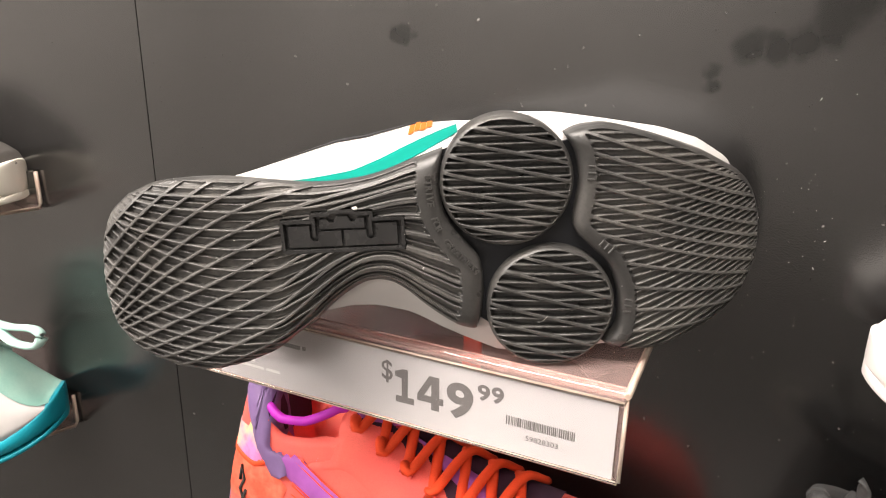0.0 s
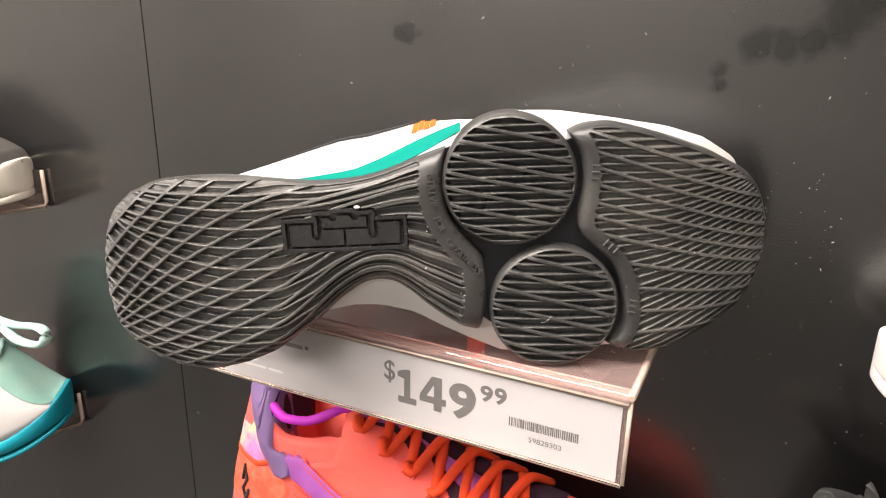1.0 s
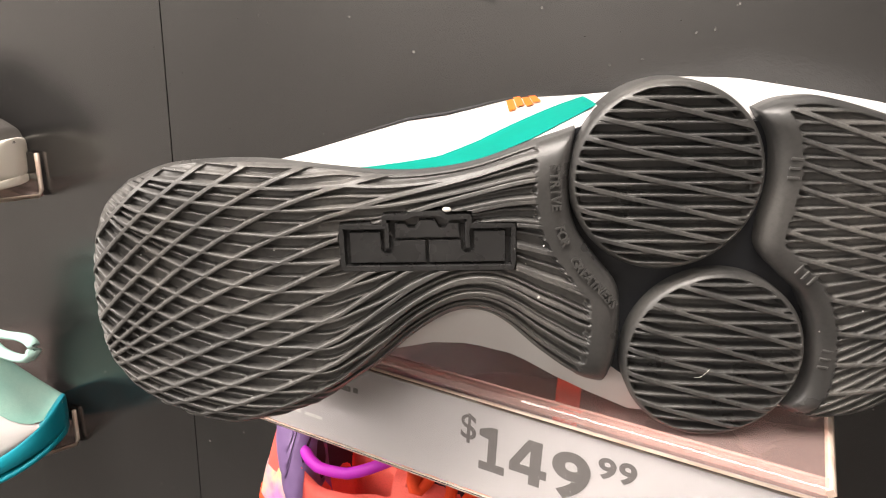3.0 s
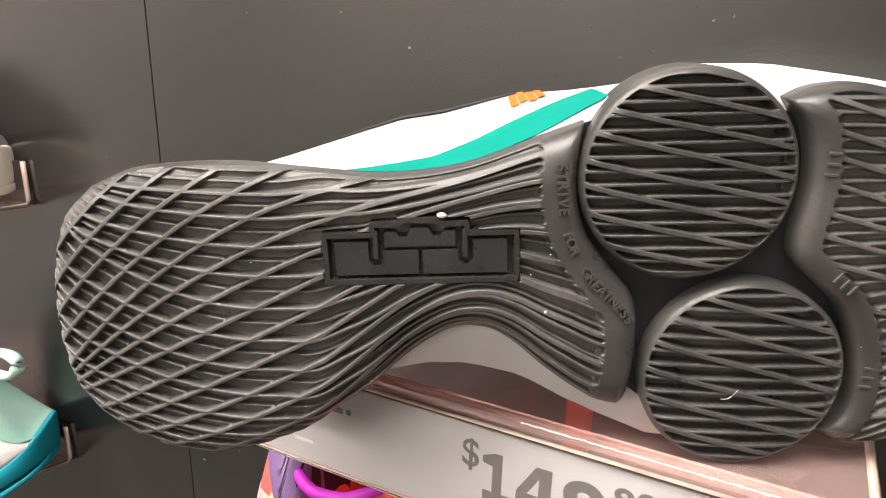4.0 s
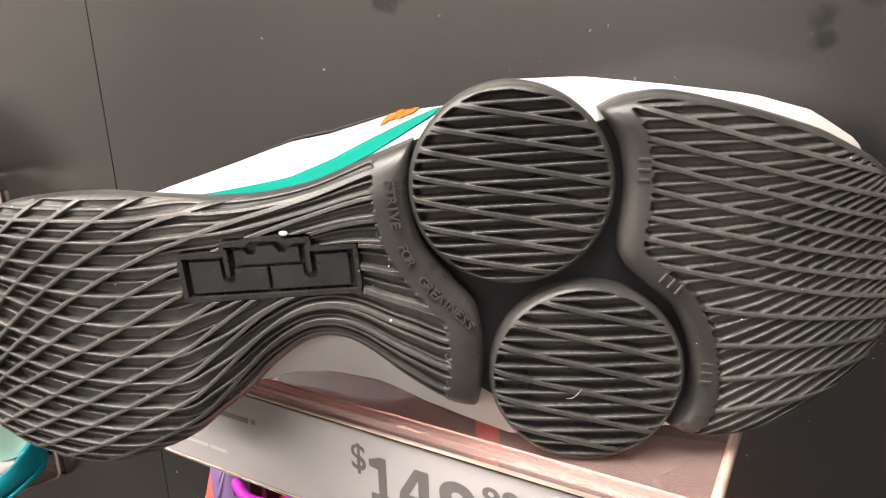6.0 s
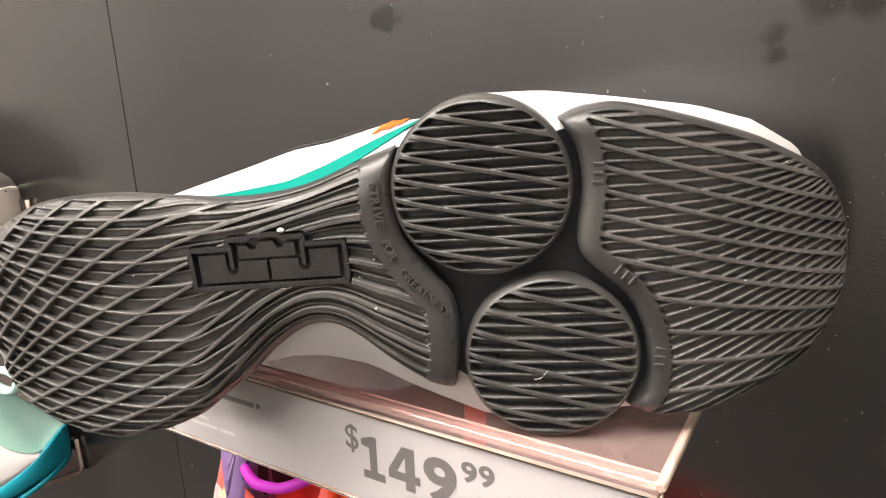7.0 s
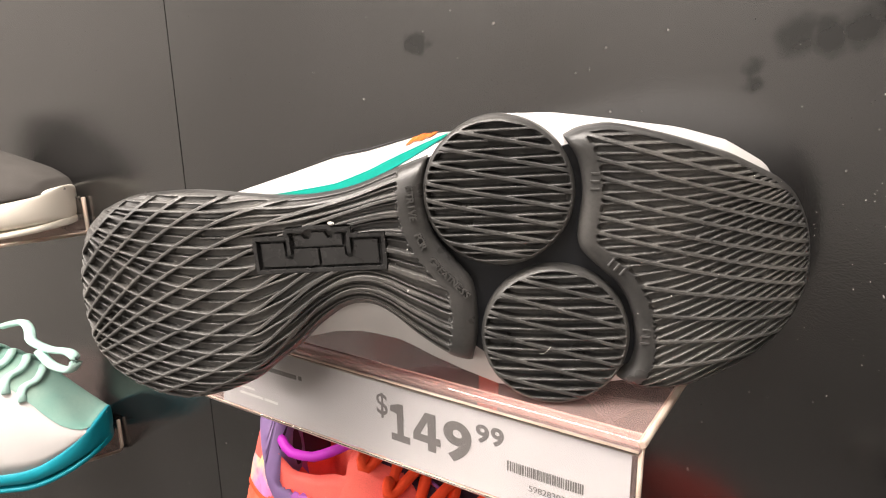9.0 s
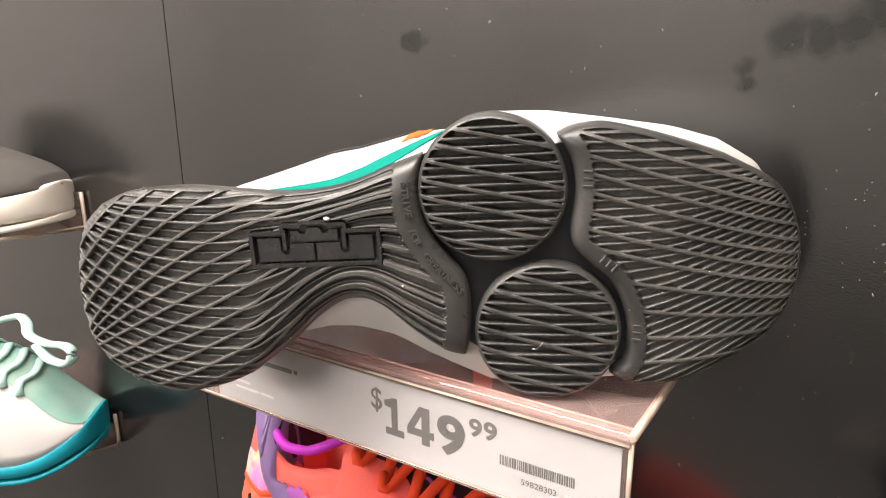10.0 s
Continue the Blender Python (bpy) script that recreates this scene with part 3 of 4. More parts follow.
# two round pads under the ball of the foot
def pad(cu, cv, r, diag, diag_at, pitch, flat, flat_at, bend, seed):
    """A round pad: steep ribs through diag_at at its middle, twice as many flat ones through flat_at."""
    loop = np.array([(cu + r * math.cos(k * math.tau / 120), cv + r * math.sin(k * math.tau / 120)) for k in range(120)])
    piece = Sole(loop, None, 0, 2.0, 6.0, fall=0.72)
    q = np.linspace(-1, 1, 90)
    x, y = np.meshgrid(q, q[::-1])
    grid = np.dstack([cu + r * x * np.sqrt(1 - y * y / 2), cv + r * y * np.sqrt(1 - x * x / 2)])
    rng = random.Random(seed)
    x = np.linspace(-r - 1, r + 1, 80)
    lines = []
    for k in range(-9, 10):
        y = diag_at + k * pitch + math.tan(radians(diag + rng.uniform(-0.5, 0.5))) * x + rng.uniform(-0.15, 0.15) + 0.5 * np.sin(x / r * 2.2)
        lines.append((x + cu, y, 0.8, 1.0))
    for k in range(-18, 19):
        y = flat_at + k * pitch / 2 + math.tan(radians(flat + rng.uniform(-0.5, 0.5))) * x + bend * np.clip(x + 12, 0, None) ** 2 + rng.uniform(-0.15, 0.15)
        lines.append((x + cu, y, 0.52, 0.93))
    return moulded("sole_pad", "round ribbed rubber pad of the sole", piece, grid, (310, 170), lines, 5.2, 13, PAD_RUBBER, PAD_TREAD, "raised ribs of the pad")


pad(29.8, 28.2, 30.6, -11.3, 27.2, 7.6, 3.2, 26.8, 0.0, 1)
pad(53.8, -33.0, 30.8, -15.0, -28.9, 9.1, 0.3, -29.1, 0.0012, 2)

# toe
TOE_TOP = [(55, 50.5), (60, 53.2), (66, 54.6), (76, 54.9), (97, 50.2), (119, 43.2), (131, 37.8)]
TOE_BOT = [(81, -52.5), (88, -55.8), (98, -57.0), (115, -55.0), (139, -46.5)]
TOE_LEFT = [(55, 50.5), (61, 41), (63.3, 28), (62, 13), (63.5, 5), (71, -2.5), (79.3, -10), (84.8, -21), (87.4, -34), (86.6, -44), (81, -52.5)]
TOE_RIGHT = [(131, 37.8), (144, 31), (154, 22), (161.5, 8.5), (164.5, -5), (164.3, -17.5), (158.5, -31.5), (151, -39.5), (139, -46.5)]
g2, a, b, c, d = coons(TOE_TOP, TOE_BOT, TOE_LEFT, TOE_RIGHT, 120, 120)
toe = Sole(np.vstack([a, d[1:], b[::-1][1:], c[::-1][1:-1]]), c, 7.2, 2.4, 10.0, 6.5, 0.8, np.vstack([a, d, b[::-1]]))
rng = random.Random(3)
WAY = np.linspace(50, 170, 241)
ribs = []
for k in range(-3, 12):
    v0 = float(np.interp(k, [-3, 0, 1, 2, 3, 4, 5, 6, 7, 8, 9, 11], [62, 40.9, 33.4, 26.6, 19.4, 12, 5.4, -1.5, -11.5, -22.4, -33.5, -55]))
    lean = float(np.interp(v0, [-45, -23, -12, -0.6, 41], [0.02, -0.11, -0.19, -0.235, -0.3])) + rng.uniform(-0.01, 0.01)
    ribs.append((WAY, v0 + lean * (WAY - 100), 0.75, 1.0))
for k in range(-24, 18):
    v0 = 1.9 + 3.55 * k * (1.0 if k > 0 else 1.14) + rng.uniform(-0.25, 0.25)
    l0 = float(np.interp(v0, [-41, -27, -6, 9, 24, 37], [0.45, 0.38, 0.2, 0.09, 0.09, 0.02]))
    l1 = float(np.interp(v0, [-41, -27, -6, 9, 24, 37], [0.5, 0.43, 0.42, 0.36, 0.2, 0.01]))
    ribs.append((WAY, v0 + l0 * (WAY - 100) + (l1 - l0) * np.log1p(np.exp((WAY - 106) / 3.0)) * 3.0, 0.5, 0.85))
toe_ob = moulded("toe_outsole", "black rubber toe of the sole, scuffed", toe, g2, (440, 280), ribs, 3.1, 8, RUBBER, TREAD, "raised ribs of the toe, dusty and worn")
# three small raised marks on the flange, kept as plain bars
for mu, mv, turn in ((67.6, 33.5, 88), (77.5, -1.0, -38), (90.5, -31, 85)):
    for k in (-3.0, 0, 3.0):
        bm = box_bm(-0.5 * MM, 0.5 * MM, -0.35 * MM, 0.3 * MM, -1.9 * MM, 1.9 * MM, 0.2 * MM, 1)
        q = np.array([[mu, mv]])
        bm.transform(Matrix.Translation((mu * MM, (toe.rim(q)[0] - 0.1) * MM, mv * MM)) @ Matrix.Rotation(-radians(turn), 4, "Y") @ Matrix.Translation((k * MM, 0, 0)))
        part("raised_mark", bm, LETTER, toe_ob)

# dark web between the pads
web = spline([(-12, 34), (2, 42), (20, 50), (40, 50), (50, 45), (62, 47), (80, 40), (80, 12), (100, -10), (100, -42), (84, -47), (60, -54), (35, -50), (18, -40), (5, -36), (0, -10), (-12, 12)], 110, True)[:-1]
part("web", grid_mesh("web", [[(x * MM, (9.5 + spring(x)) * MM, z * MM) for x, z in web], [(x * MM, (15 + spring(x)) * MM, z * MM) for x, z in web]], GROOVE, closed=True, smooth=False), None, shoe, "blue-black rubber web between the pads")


# upper: white foam and mesh body behind the sole
US = np.array([-155, -150, -140, -125, -103, -85, -59, -43, -30, -13, 10, 30, 50, 75, 100, 120, 138, 148, 154.0])
TOPV = np.array([-14, -6, 1, 9, 17, 22, 24, 25, 28.8, 36.8, 50.5, 58.8, 59.2, 56.4, 53, 47.3, 37, 24, 8.0])
BACKV = np.array([-14, -8, 0, 9, 16, 22, 31.5, 34.5, 38, 42.5, 45, 43, 40, 36, 31, 26, 20, 12, 3.0])
BOTV = np.array([-26, -36, -46, -54, -54, -48, -41, -37, -36.5, -40, -52, -60, -61, -57, -54, -50, -39, -24, -6.0])
HIGH = np.array([80, 88, 94, 98, 100, 104, 108, 108, 106, 104, 98, 90, 80, 66, 56, 49, 43, 38, 34.0])


def upper_at(u, ang):
    """A point on the upper: ang 0 at the top rim of the sole, 180 at the bottom rim, over the back between."""
    tv, kv, bv, h = (np.interp(u, US, w) for w in (TOPV, BACKV, BOTV, HIGH))
    start = spring(u) + (11 if u < 5 else 12)
    low_back = -48 + 0.3 * (kv - 20)
    if ang <= 60:
        f = ang / 60
        v, d = tv + (kv - tv) * f + 5 * f * (1 - f), start + (h * 0.86 - start) * f
    elif ang >= 120:
        f = (180 - ang) / 60
        v, d = bv + (max(low_back, bv) - bv) * f - 3 * f * (1 - f), start + (h * 0.86 - start) * f
    else:
        f = (ang - 60) / 60
        v, d = kv + (max(low_back, bv) - kv) * f, h * (0.86 + 0.14 * math.sin(math.pi * f) ** 0.6)
    return (u * MM, d * MM, v * MM)


US_FINE = np.concatenate([np.linspace(-155, -142, 8), np.linspace(-138, 136, 50), np.linspace(139, 154, 8)])
rows = [[upper_at(u, k * 180 / 40) for k in range(41)] for u in US_FINE]
part("upper", grid_mesh("upper", rows, WHITE_FOAM, closed=True), None, shoe, "white upper with a teal line along the sole")


def on_upper(u, depth):
    """A place on the upward side of the upper at this depth (mm)."""
    lo, hi = 0.0, 60.0
    for _ in range(30):
        m = (lo + hi) / 2
        if upper_at(u, m)[1] / MM < depth:
            lo = m
        else:
            hi = m
    return upper_at(u, lo)


def band(name, us, d0, d1, mat, lift, label):
    """A thin applied band on the upward side, between two depths."""
    rows = []
    for u in us:
        row = []
        for k in range(7):
            p = on_upper(u, d0(u) + (d1(u) - d0(u)) * k / 6)
            row.append((p[0], p[1], p[2] + lift * MM))
        rows.append(row)
    return part(name, grid_mesh(name, rows, mat), None, shoe, label)


band("teal_line", np.linspace(-76, 7, 40), lambda u: 11.2, lambda u: 16 + 26 * smooth(u, -75, 5), TEAL, 0.5, "bright teal printed line")
band("collar", np.linspace(-112, -12, 30), lambda u: 84 + 5 * abs((u + 62) / 50) ** 2, lambda u: 90.5, DARK_LINING, 0.8, "dark padded collar")
for k in range(4):
    band("signature_bar", np.linspace(-18 + k * 3.2, -15.2 + k * 3.2, 4), lambda u: 58 + 4 * (k % 2), lambda u: 84 + 4 * (k % 2), ORANGE_PRINT, 0.6, "orange printed mark")
bm = bmesh.new()
bmesh.ops.create_icosphere(bm, subdivisions=2, radius=1.0)
bm.transform(Matrix.Translation((-39.2 * MM, 0.0 * MM, 15.3 * MM)) @ Matrix.Diagonal((1.45 * MM, 0.8 * MM, 0.85 * MM, 1)))
part("paint_speck", bm, SPECK, outsole, "small white speck stuck to the sole")
bm = bmesh.new()
bmesh.ops.create_icosphere(bm, subdivisions=1, radius=0.6 * MM)
bm.transform(Matrix.Translation((-7.6 * MM, 0.3 * MM, -13.4 * MM)))
part("paint_speck", bm, SPECK, outsole, "small white speck stuck to the sole")
lint = tube_bm([(u * MM, -0.5 * MM, v * MM) for u, v in spline([(47.5, -39.5), (49.5, -39.2), (51, -37.8), (52.3, -36)], 14)], 0.00008, 5)
part("lint", lint, SPECK, outsole, "tiny pale fibre caught on the sole")
rng = random.Random(11)
dust = bmesh.new()
for _ in range(46):
    u, v = rng.uniform(-150, 145), rng.uniform(-50, 45)
    q = np.array([[u, v]])
    owner = heel if inside(q, heel.loop)[0] else toe if inside(q, toe.loop)[0] else None
    if owner is None:
        continue
    dd = owner.rim(q)[0]
    r = rng.uniform(0.12, 0.3) * MM
    bmesh.ops.create_icosphere(dust, subdivisions=1, radius=r, matrix=Matrix.Translation((u * MM, (dd + 0.2) * MM, v * MM)))
tagged(part("dust_specks", dust, SPECK, outsole, "scattered pale dust specks"), kind="stuff")


# ---- upright shoes on the other shelves: x towards the toe (tip at 0), z up from the shelf ----
def upright_shoe(label, m, length, width, profile, mats, laces=5, toe_spring=0.014, sole=(0.022, 0.023, 0.027, 0.034), collar=(0.76, 0.15), dent=0.0, heel_lean=0.0, rim_r=0.006, lace_from=0.3):
    """profile: rows of (distance back from the toe as a part of the length, height of the upper)."""
    upper_m, mid_m, out_m, lace_m, lining_m = mats
    sh = thing("sneaker", label, "shoe", m, "shoes on the wall display")
    fx = np.array([p[0] for p in profile])
    fh = np.array([p[1] for p in profile])

    def half(f):
        wf = np.interp(f, [0, 0.004, 0.012, 0.025, 0.045, 0.075, 0.11, 0.16, 0.22, 0.3, 0.4, 0.5, 0.6, 0.7, 0.88, 0.96, 1.0],
                       [0.03, 0.19, 0.33, 0.46, 0.59, 0.72, 0.82, 0.91, 0.97, 1.0, 0.96, 0.89, 0.82, 0.78, 0.76, 0.55, 0.12])
        return width / 2 * wf

    def base_z(f):
        return toe_spring * np.clip(1 - f / 0.22, 0, 1) ** 1.6 + 0.0004

    def mid_z(f):
        return base_z(f) + np.interp(f, [0, 0.15, 0.5, 1], sole)

    F = np.concatenate([0.09 * np.linspace(0, 1, 16) ** 2, np.linspace(0.1, 0.92, 40), np.linspace(0.94, 1, 6)])

    def ring(f, z0, z1, grow, n=24):
        out = []
        w = half(f) + grow
        for k in range(n):
            a = k * math.tau / n
            co, si = math.cos(a), math.sin(a)
            y = w * math.copysign(abs(co) ** 0.45, co)
            z = (z0 + z1) / 2 + (z1 - z0) / 2 * math.copysign(abs(si) ** 0.45, si)
            out.append((-f * length, y, z))
        return out

    part("outsole", grid_mesh("outsole", [ring(f, base_z(f), base_z(f) + 0.007, 0.001) for f in F], out_m, True), None, sh)
    part("midsole", grid_mesh("midsole", [ring(f, base_z(f) + 0.006, mid_z(f), 0.002) for f in F], mid_m, True), None, sh)

    def skin(f, ang):
        """ang: 0 on the near side at the midsole, 90 on top, 180 on the far side."""
        h = np.interp(f, fx, fh)
        z0 = mid_z(f) - 0.004
        co, si = math.cos(radians(ang)), math.sin(radians(ang))
        lean = np.interp(f, [0, 0.3, 0.55, 1], [1.0, 0.95, 0.9, 0.85])
        w = half(f) * (1 - (1 - lean) * si)
        return Vector((-f * length + heel_lean * smooth(np.array(f), 0.7, 1.0) * si * h, -w * math.copysign(abs(co) ** np.interp(f, [0, 0.3, 0.6, 1], [0.62, 0.75, 0.6, 0.55]), co), z0 + max(h - z0, 0.002) * abs(si) ** 0.85 - dent * smooth(np.array(collar[1] * 0.9 - abs(f - collar[0])), 0, 0.03) * smooth(np.array(36 - abs(ang - 90)), 0, 9)))

    part("upper", grid_mesh("upper", [[skin(f, k * 180 / 30) for k in range(31)] for f in F], upper_m, True), None, sh)
    # collar opening
    fc, fr = collar
    rim = [Vector((-length * (fc + fr * math.cos(a)), half(fc) * 0.66 * math.sin(a), np.interp(fc + fr * math.cos(a), fx, fh) - 0.004 - 0.004 * abs(math.sin(a)))) for a in np.linspace(0, math.tau, 40)]
    part("collar", tube_bm(rim, rim_r, 8), lining_m, sh, "padded collar")
    if laces:
        for i in range(laces):
            f = lace_from + 0.045 * i
            p = [skin(f + 0.01 * math.sin(k), a) + Vector((0, 0, 0.0025)) for k, a in enumerate(np.linspace(52, 128, 12))]
            part("lace", tube_bm(p, 0.004, 8, 0.6), lace_m, sh)
    return sh, skin


def skin_patch(sh, skin, name, f_range, a0, a1, mat, lift, label="", n=26, m=16):
    """A thin panel lying on the skin of a shoe, between two angles."""
    rows = []
    for f in np.linspace(*f_range, n):
        lo, hi = float(a0(f)), float(a1(f))
        row = []
        for k in range(m):
            ang = lo + (hi - lo) * k / (m - 1)
            out = Vector((0, -math.cos(radians(ang)), math.sin(radians(ang)) + 0.2)).normalized()
            row.append(skin(f, ang) + out * lift)
        rows.append(row)
    return part(name, grid_mesh(name, rows, mat), None, sh, label)


SOFT_MINT = material("mint_mesh", (0.22, 0.43, 0.37), 0.75, vary=0.9, vary_scale=14, vary_to=(0.42, 0.57, 0.49), grain=0.25, grain_scale=1200, bump=0.4)
MINT_LACE = material("mint_lace", (0.42, 0.64, 0.58), 0.8, grain=0.3, grain_scale=1500, bump=0.3)
SEA_BLUE = material("sea_blue_rubber", (0.0, 0.26, 0.34), 0.45, vary=0.3, vary_scale=30)
WHITE_SOLE = material("cream_sole", (0.74, 0.69, 0.6), 0.55, vary=0.5, vary_scale=25, vary_to=(0.8, 0.77, 0.7))
GREY_KNIT = material("grey_knit", (0.065, 0.058, 0.053), 0.85, vary=0.4, vary_scale=25, grain=0.3, grain_scale=1400, bump=0.5)
WHITE_KNIT = material("speckled_white", (0.78, 0.75, 0.73), 0.6, vary=0.0, grain=0.0, bump=0.2)
BLACK_KNIT = material("black_knit", (0.03, 0.03, 0.03), 0.8, vary=0.5, vary_scale=60, grain=0.4, grain_scale=1500, bump=0.5)
CORAL = material("coral_mesh", (0.84, 0.1, 0.085), 0.7, vary=0.6, vary_scale=22, vary_to=(0.88, 0.17, 0.12), grain=0.2, grain_scale=1300, bump=0.35, bump_scale=1800)
LACE_ORANGE = material("orange_lace", (0.84, 0.065, 0.01), 0.75, grain=0.25, grain_scale=1800, bump=0.4)
PURPLE = material("purple_leather", (0.17, 0.1, 0.24), 0.55, vary=0.4, vary_scale=40, bump=0.15)
VIOLET = material("violet_suede", (0.3, 0.07, 0.33), 0.65, vary=0.4, vary_scale=50, bump=0.2)
MAGENTA = material("magenta_lining", (0.42, 0.01, 0.42), 0.6, vary=0.3, vary_scale=30)
INSIDE = material("dark_plum_inside", (0.04, 0.012, 0.03), 0.9)
TIE_DYE = material("tie_dye_knit", (0.75, 0.22, 0.5), 0.75, vary=1.0, vary_scale=55, vary_to=(0.62, 0.6, 0.25), grain=0.6, grain_scale=150, bump=0.3)
SWIRL = material("swirl_coral", (0.82, 0.1, 0.05), 0.6, vary=0.9, vary_scale=130, vary_to=(0.84, 0.17, 0.1), grain=0.4, grain_scale=240, bump=0.2)

LOW = [(0, 0.032), (0.05, 0.045), (0.15, 0.056), (0.3, 0.072), (0.45, 0.092), (0.6, 0.105), (0.7, 0.1), (0.85, 0.085), (0.95, 0.088), (1.0, 0.08)]
HIGH_VAMP = [(0, 0.034), (0.04, 0.05), (0.1, 0.066), (0.17, 0.087), (0.25, 0.107), (0.34, 0.12), (0.5, 0.128), (0.65, 0.118), (0.85, 0.1), (0.95, 0.1), (1.0, 0.085)]
teal, skin = upright_shoe("mint and white running shoe with a sea-blue sole on acrylic", pose(-0.56, 0.403, 1.1295, 0, 0, 37), 0.285, 0.1, HIGH_VAMP,
                          (WHITE_FOAM, SEA_BLUE, SEA_BLUE, MINT_LACE, MINT_LACE), 8, lace_from=0.2, toe_spring=0.022, sole=(0.034, 0.026, 0.018, 0.024))
skin_patch(teal, skin, "vamp", (0.0, 0.62), lambda f: 34 + 26 * smooth(f, 0.0, 0.25), lambda f: 150, SOFT_MINT, 0.001, "mint mesh vamp")
for pts in ([(-0.031, -0.04, 0.141), (-0.012, -0.057, 0.143), (0.012, -0.078, 0.149), (0.021, -0.086, 0.145), (0.013, -0.082, 0.135), (-0.008, -0.067, 0.133), (-0.025, -0.051, 0.139)],
            [(-0.031, -0.04, 0.141), (-0.043, -0.027, 0.141), (-0.048, -0.017, 0.147), (-0.06, -0.003, 0.149), (-0.079, 0.011, 0.143), (-0.09, 0.017, 0.139)]):
    part("lace_loop", tube_bm(spline(pts, 40), 0.005, 8, 0.6), MINT_LACE, teal, "mint lace loop")
SLIP = [(0, 0.032), (0.04, 0.05), (0.12, 0.06), (0.3, 0.076), (0.5, 0.09), (0.7, 0.095), (1.0, 0.09)]
grey, _ = upright_shoe("dark grey knit shoe with a thick cream sole on acrylic", pose(-0.578, 0.407, 1.3575, 0, 0, 22), 0.28, 0.1, SLIP,
                       (GREY_KNIT, WHITE_SOLE, WHITE_SOLE, GREY_KNIT, GREY_KNIT), 0, toe_spring=0.008, sole=(0.036, 0.036, 0.036, 0.038))
white, wskin = upright_shoe("white speckled sneaker on an acrylic shelf", pose(0.076, 0.375, 1.3535, 0, 0, 178), 0.27, 0.095, LOW,
                        (WHITE_KNIT, WHITE_KNIT, WHITE_KNIT, WHITE_KNIT, BLACK_KNIT), 4)
rng = random.Random(8)
specks = bmesh.new()
for _ in range(26):
    q = wskin(rng.uniform(0.03, 0.3), rng.uniform(20, 160))
    bmesh.ops.create_icosphere(specks, subdivisions=1, radius=rng.uniform(0.0005, 0.0011), matrix=Matrix.Translation(q))
tagged(part("speckle", specks, BLACK_KNIT, white, "small dark speckles on the white upper"), kind="stuff")
black, _ = upright_shoe("black knit sneaker with a pull tab on an acrylic shelf", pose(0.323, 0.375, 1.1315, 0, 0, 0), 0.275, 0.095,
                        [(0, 0.035), (0.1, 0.055), (0.3, 0.08), (0.5, 0.12), (0.62, 0.155), (0.72, 0.15), (0.85, 0.158), (0.94, 0.168), (1, 0.13)],
                        (BLACK_KNIT, BLACK_KNIT, BLACK_KNIT, BLACK_KNIT, BLACK_KNIT), 5, collar=(0.76, 0.16), dent=0.06, heel_lean=0.14)
part("pull_tab", tube_bm(spline([(-0.232, -0.012, 0.15), (-0.236, -0.014, 0.17), (-0.238, -0.016, 0.186), (-0.24, -0.015, 0.188)], 16), 0.0035, 8, 0.35), BLACK_KNIT, black, "black webbing pull tab")
part("lace_loop", tube_bm(spline([(-0.262, -0.03, 0.135), (-0.272, -0.03, 0.15), (-0.262, -0.03, 0.158), (-0.25, -0.03, 0.15)], 20), 0.002, 8), WHITE_SOLE, black, "pale cord loop")

# coral shoe under the ticket
CX, CY, CZ, CL = 0.022, 0.368, 1.1315, 0.339
MID = [(0, 0.05), (0.03, 0.078), (0.065, 0.096), (0.1, 0.104), (0.16, 0.111), (0.233, 0.114), (0.317, 0.117), (0.411, 0.122), (0.492, 0.131), (0.56, 0.141), (0.626, 0.155), (0.677, 0.158), (0.738, 0.148), (0.807, 0.144), (0.886, 0.157), (0.939, 0.162), (0.974, 0.158), (1.0, 0.12)]
coral, cskin = upright_shoe("coral basketball shoe with purple straps and orange laces", pose(CX, CY, CZ), CL, 0.096, MID,
                            (CORAL, PURPLE, PURPLE, LACE_ORANGE, MAGENTA), 0, collar=(0.766, 0.119), dent=0.06, heel_lean=0.16, rim_r=0.0032)


def on_coral(x, z, lift=0.001):
    """The place on the near side of the coral shoe at this x and height."""
    f = min(max((CX - x) / CL, 0.001), 0.999)
    lo, hi = 0.0, 88.0
    for _ in range(34):
        m = (lo + hi) / 2
        if cskin(f, m).z + CZ < z:
            lo = m
        else:
            hi = m
        f = min(max(f + 0.5 * (cskin(f, m).x + CX - x) / CL, 0.001), 0.999)
    out = Vector((0, -math.cos(radians(lo)), math.sin(radians(lo)))).normalized()
    return cskin(f, lo) + out * lift


def coral_band(name, pts, width, mat, lift, label="", parent=None):
    """A strap along points (x, z) on the near side."""
    c = spline(pts, 30)
    t = np.gradient(c, axis=0)
    t /= np.linalg.norm(t, axis=1)[:, None]
    rows = []
    for i, (p, q) in enumerate(zip(c, t)):
        n = np.array([-q[1], q[0]])
        w = width * min(1.0, 0.45 + 0.3 * min(i, len(c) - 1 - i))
        rows.append([on_coral(*(p + n * w * k), lift * (1 - 0.8 * abs(k * 2) ** 3)) for k in np.linspace(-0.5, 0.5, 9)])
    return part(name, grid_mesh(name, rows, mat), None, parent or coral, label)


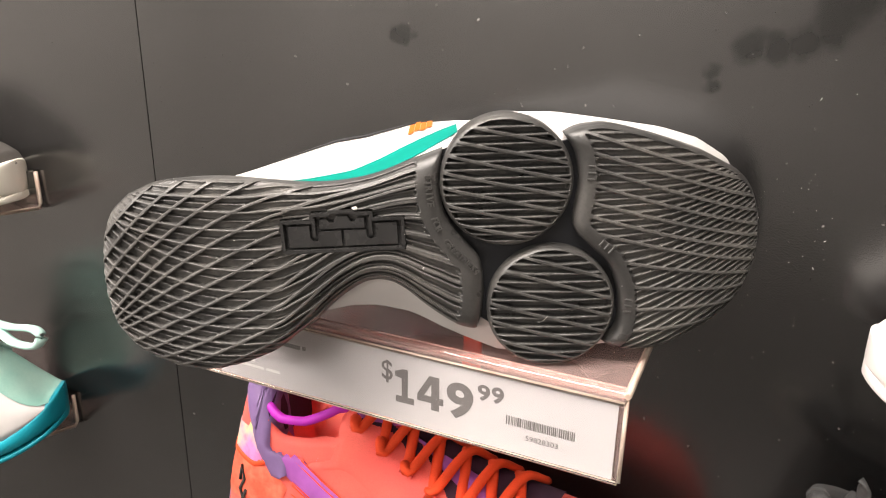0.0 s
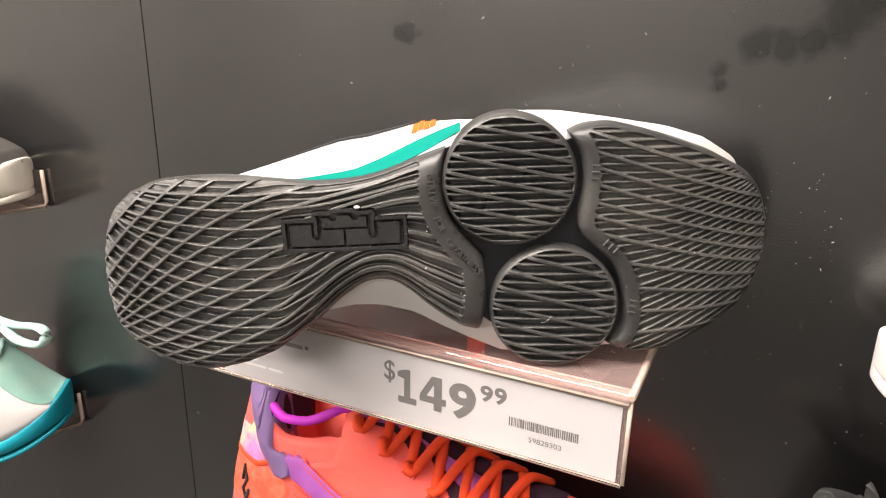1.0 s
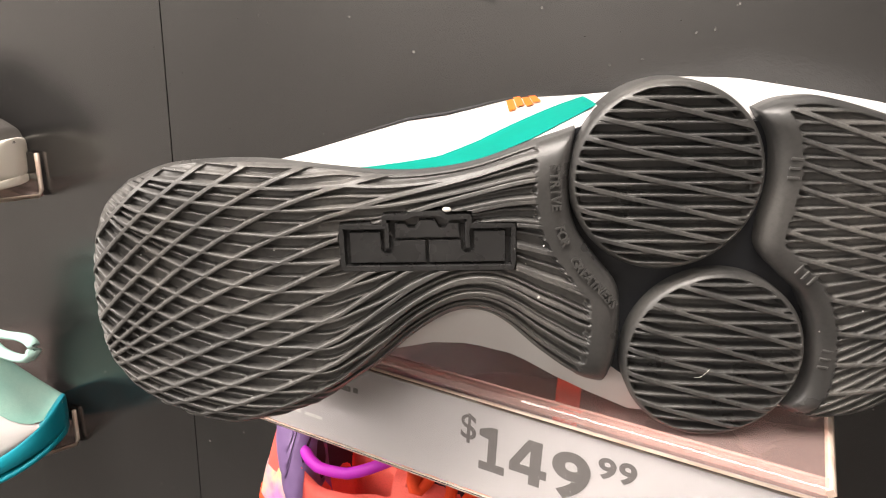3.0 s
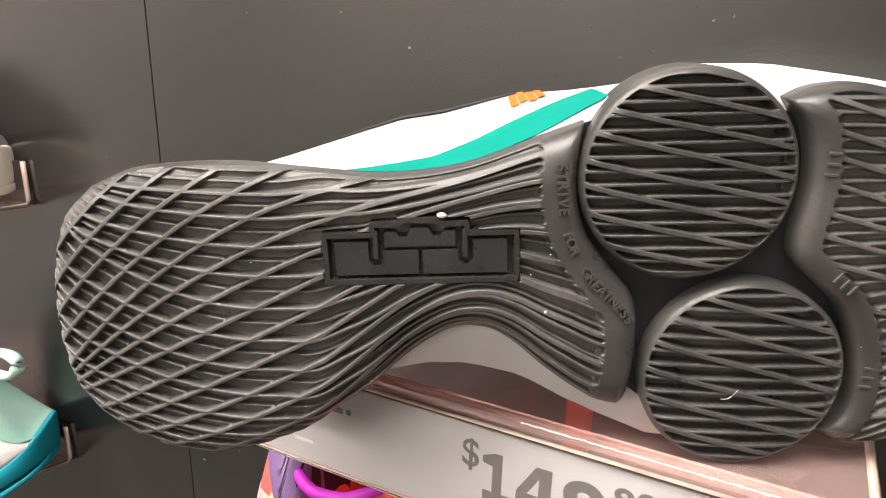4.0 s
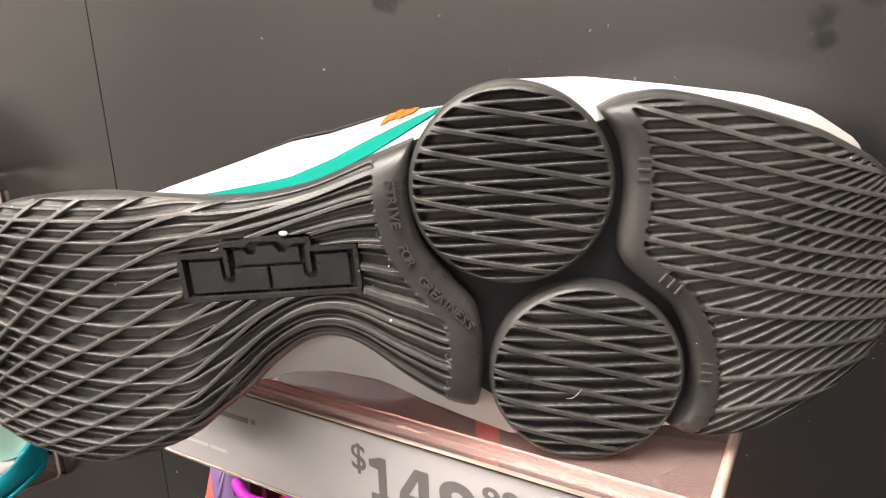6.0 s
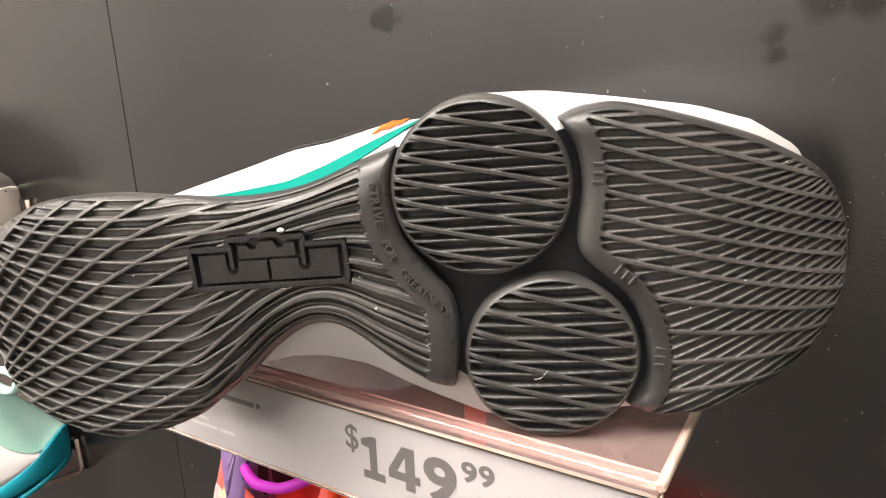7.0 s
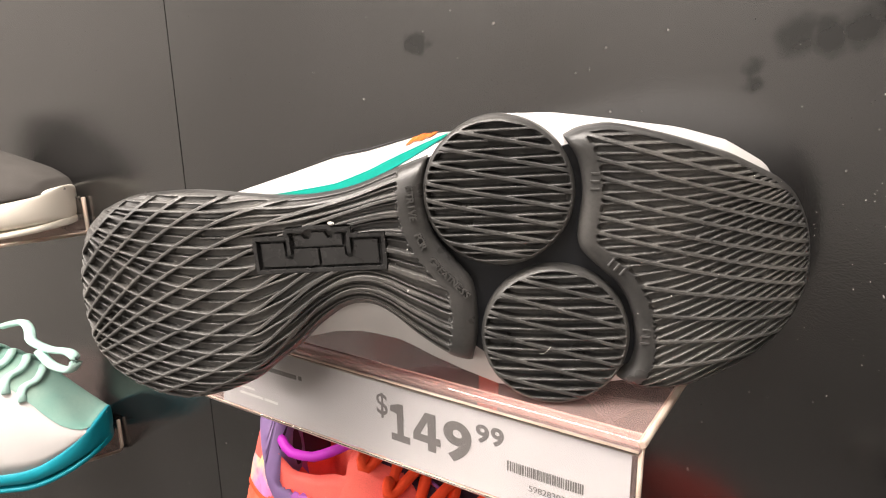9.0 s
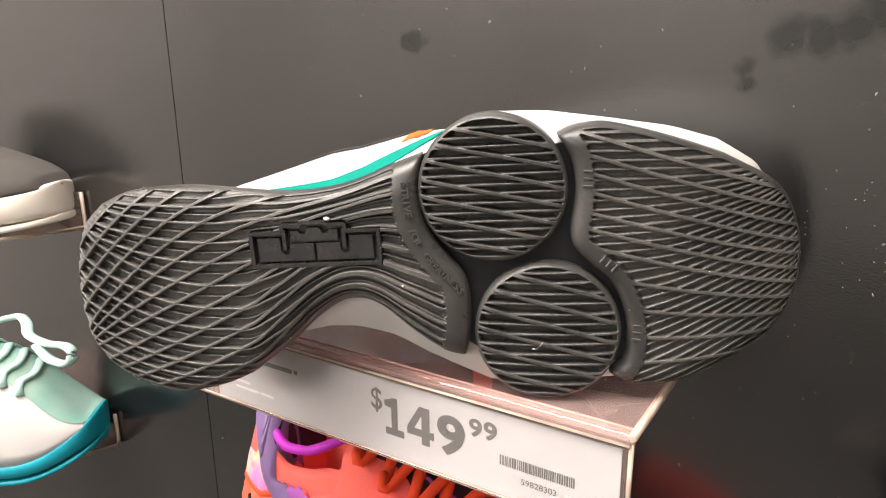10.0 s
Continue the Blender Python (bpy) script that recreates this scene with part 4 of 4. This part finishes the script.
skin_patch(coral, cskin, "inside", (0.68, 0.87), lambda f: 58, lambda f: 122, INSIDE, 0.0012, "dark plum inside")
skin_patch(coral, cskin, "tongue", (0.25, 0.645), lambda f: 60, lambda f: 120, INSIDE, 0.0012, "dark plum tongue")
coral_band("throat_edge", [(-0.197, 1.286), (-0.17, 1.277), (-0.14, 1.263), (-0.11, 1.25), (-0.08, 1.24)], 0.006, VIOLET, 0.003, "violet throat edge")
coral_band("ankle_knit", [(-0.268, 1.287), (-0.252, 1.272), (-0.235, 1.262), (-0.215, 1.262)], 0.03, TIE_DYE, 0.0008, "tie-dyed pastel ankle knit")
coral_band("heel_knit", [(-0.296, 1.245), (-0.282, 1.243), (-0.262, 1.244)], 0.022, TIE_DYE, 0.0008, "tie-dyed pastel heel knit")
coral_band("quarter_edge", [(-0.297, 1.236), (-0.284, 1.231), (-0.268, 1.231), (-0.252, 1.238)], 0.004, LACE_ORANGE, 0.0016, "stitched orange edge")
coral_band("side_panel", [(-0.247, 1.247), (-0.22, 1.262), (-0.19, 1.268), (-0.155, 1.25), (-0.12, 1.222)], 0.04, CORAL, 0.0022, "coral mesh side panel")
coral_band("violet_stripe", [(-0.258, 1.258), (-0.243, 1.243), (-0.222, 1.23), (-0.19, 1.215), (-0.15, 1.196)], 0.02, VIOLET, 0.0034, "violet suede stripe")
coral_band("heel_strap", [(-0.279, 1.292), (-0.275, 1.278), (-0.263, 1.255), (-0.25, 1.237), (-0.243, 1.228)], 0.019, PURPLE, 0.0045, "greyish purple heel strap")
coral_band("heel_counter", [(-0.313, 1.22), (-0.31, 1.2), (-0.309, 1.18)], 0.016, PURPLE, 0.002, "greyish purple heel counter")
coral_band("heel_quarter", [(-0.304, 1.212), (-0.285, 1.214), (-0.262, 1.214), (-0.248, 1.205)], 0.034, SWIRL, 0.0014, "swirl-printed coral heel panel")
part("emblem", tube_bm([on_coral(*p, 0.0022) for p in [(-0.283, 1.213), (-0.281, 1.224), (-0.278, 1.215), (-0.283, 1.206), (-0.279, 1.2), (-0.276, 1.208)]], 0.0012, 6), BLACK_KNIT, coral, "small dark emblem shape")
# laces out of the eyelets, over the tongue to the far side
for k in range(6):
    x, z = -0.1905 + 0.0185 * k, 1.2765 - 0.0103 * k
    f = (CX - x) / CL
    a = on_coral(x, z, 0.0005)
    b = on_coral(x, z, 0.004) + Vector((0.0, 0, 0.004))
    c = cskin(f - 0.012, 62) + Vector((0, -0.003, 0.007))
    d = cskin(f - 0.035, 92) + Vector((0, 0, 0.0085))
    e = cskin(f - 0.06, 122) + Vector((0, 0, 0.006))
    part("lace", tube_bm(spline([a, b, c, d, e], 24), 0.0036, 8, 0.75), LACE_ORANGE, coral, "orange-red round lace")
    c2 = cskin(f - 0.06, 60) + Vector((0, -0.002, 0.005))
    d2 = cskin(f - 0.03, 92) + Vector((0, 0, 0.0045))
    e2 = cskin(f, 124) + Vector((0, 0, 0.004))
    part("lace", tube_bm(spline([c2, d2, e2], 20), 0.0036, 8, 0.75), LACE_ORANGE, coral, "orange-red round lace")
    ring = [a + Vector((0.0042 * math.cos(w), -0.0015, 0.0042 * math.sin(w))) for w in np.linspace(0, math.tau, 16)]
    part("eyelet", tube_bm(ring, 0.0011, 6), CORAL, coral)
part("panel_edge", tube_bm([on_coral(*p, 0.002) for p in spline([(-0.247, 1.249), (-0.23, 1.263), (-0.212, 1.277), (-0.196, 1.288)], 24)], 0.0011, 6), LACE_ORANGE, coral, "bright bound edge of the side panel")
for k in range(9):
    pts = [on_coral(x, 1.2465 - 0.0045 * k + 0.0012 * math.sin(9 * k) - 0.42 * (x + 0.235), 0.0026) for x in np.linspace(-0.235, -0.14, 16)]
    part("woven_line", tube_bm(pts, 0.0005, 4), LACE_ORANGE, coral)
part("pull_tab", box_bm(-0.155, -0.143, 0.012, 0.0145, 0.15, 0.216, 0.001), LACE_ORANGE, coral, "orange webbing pull tab on the tongue")
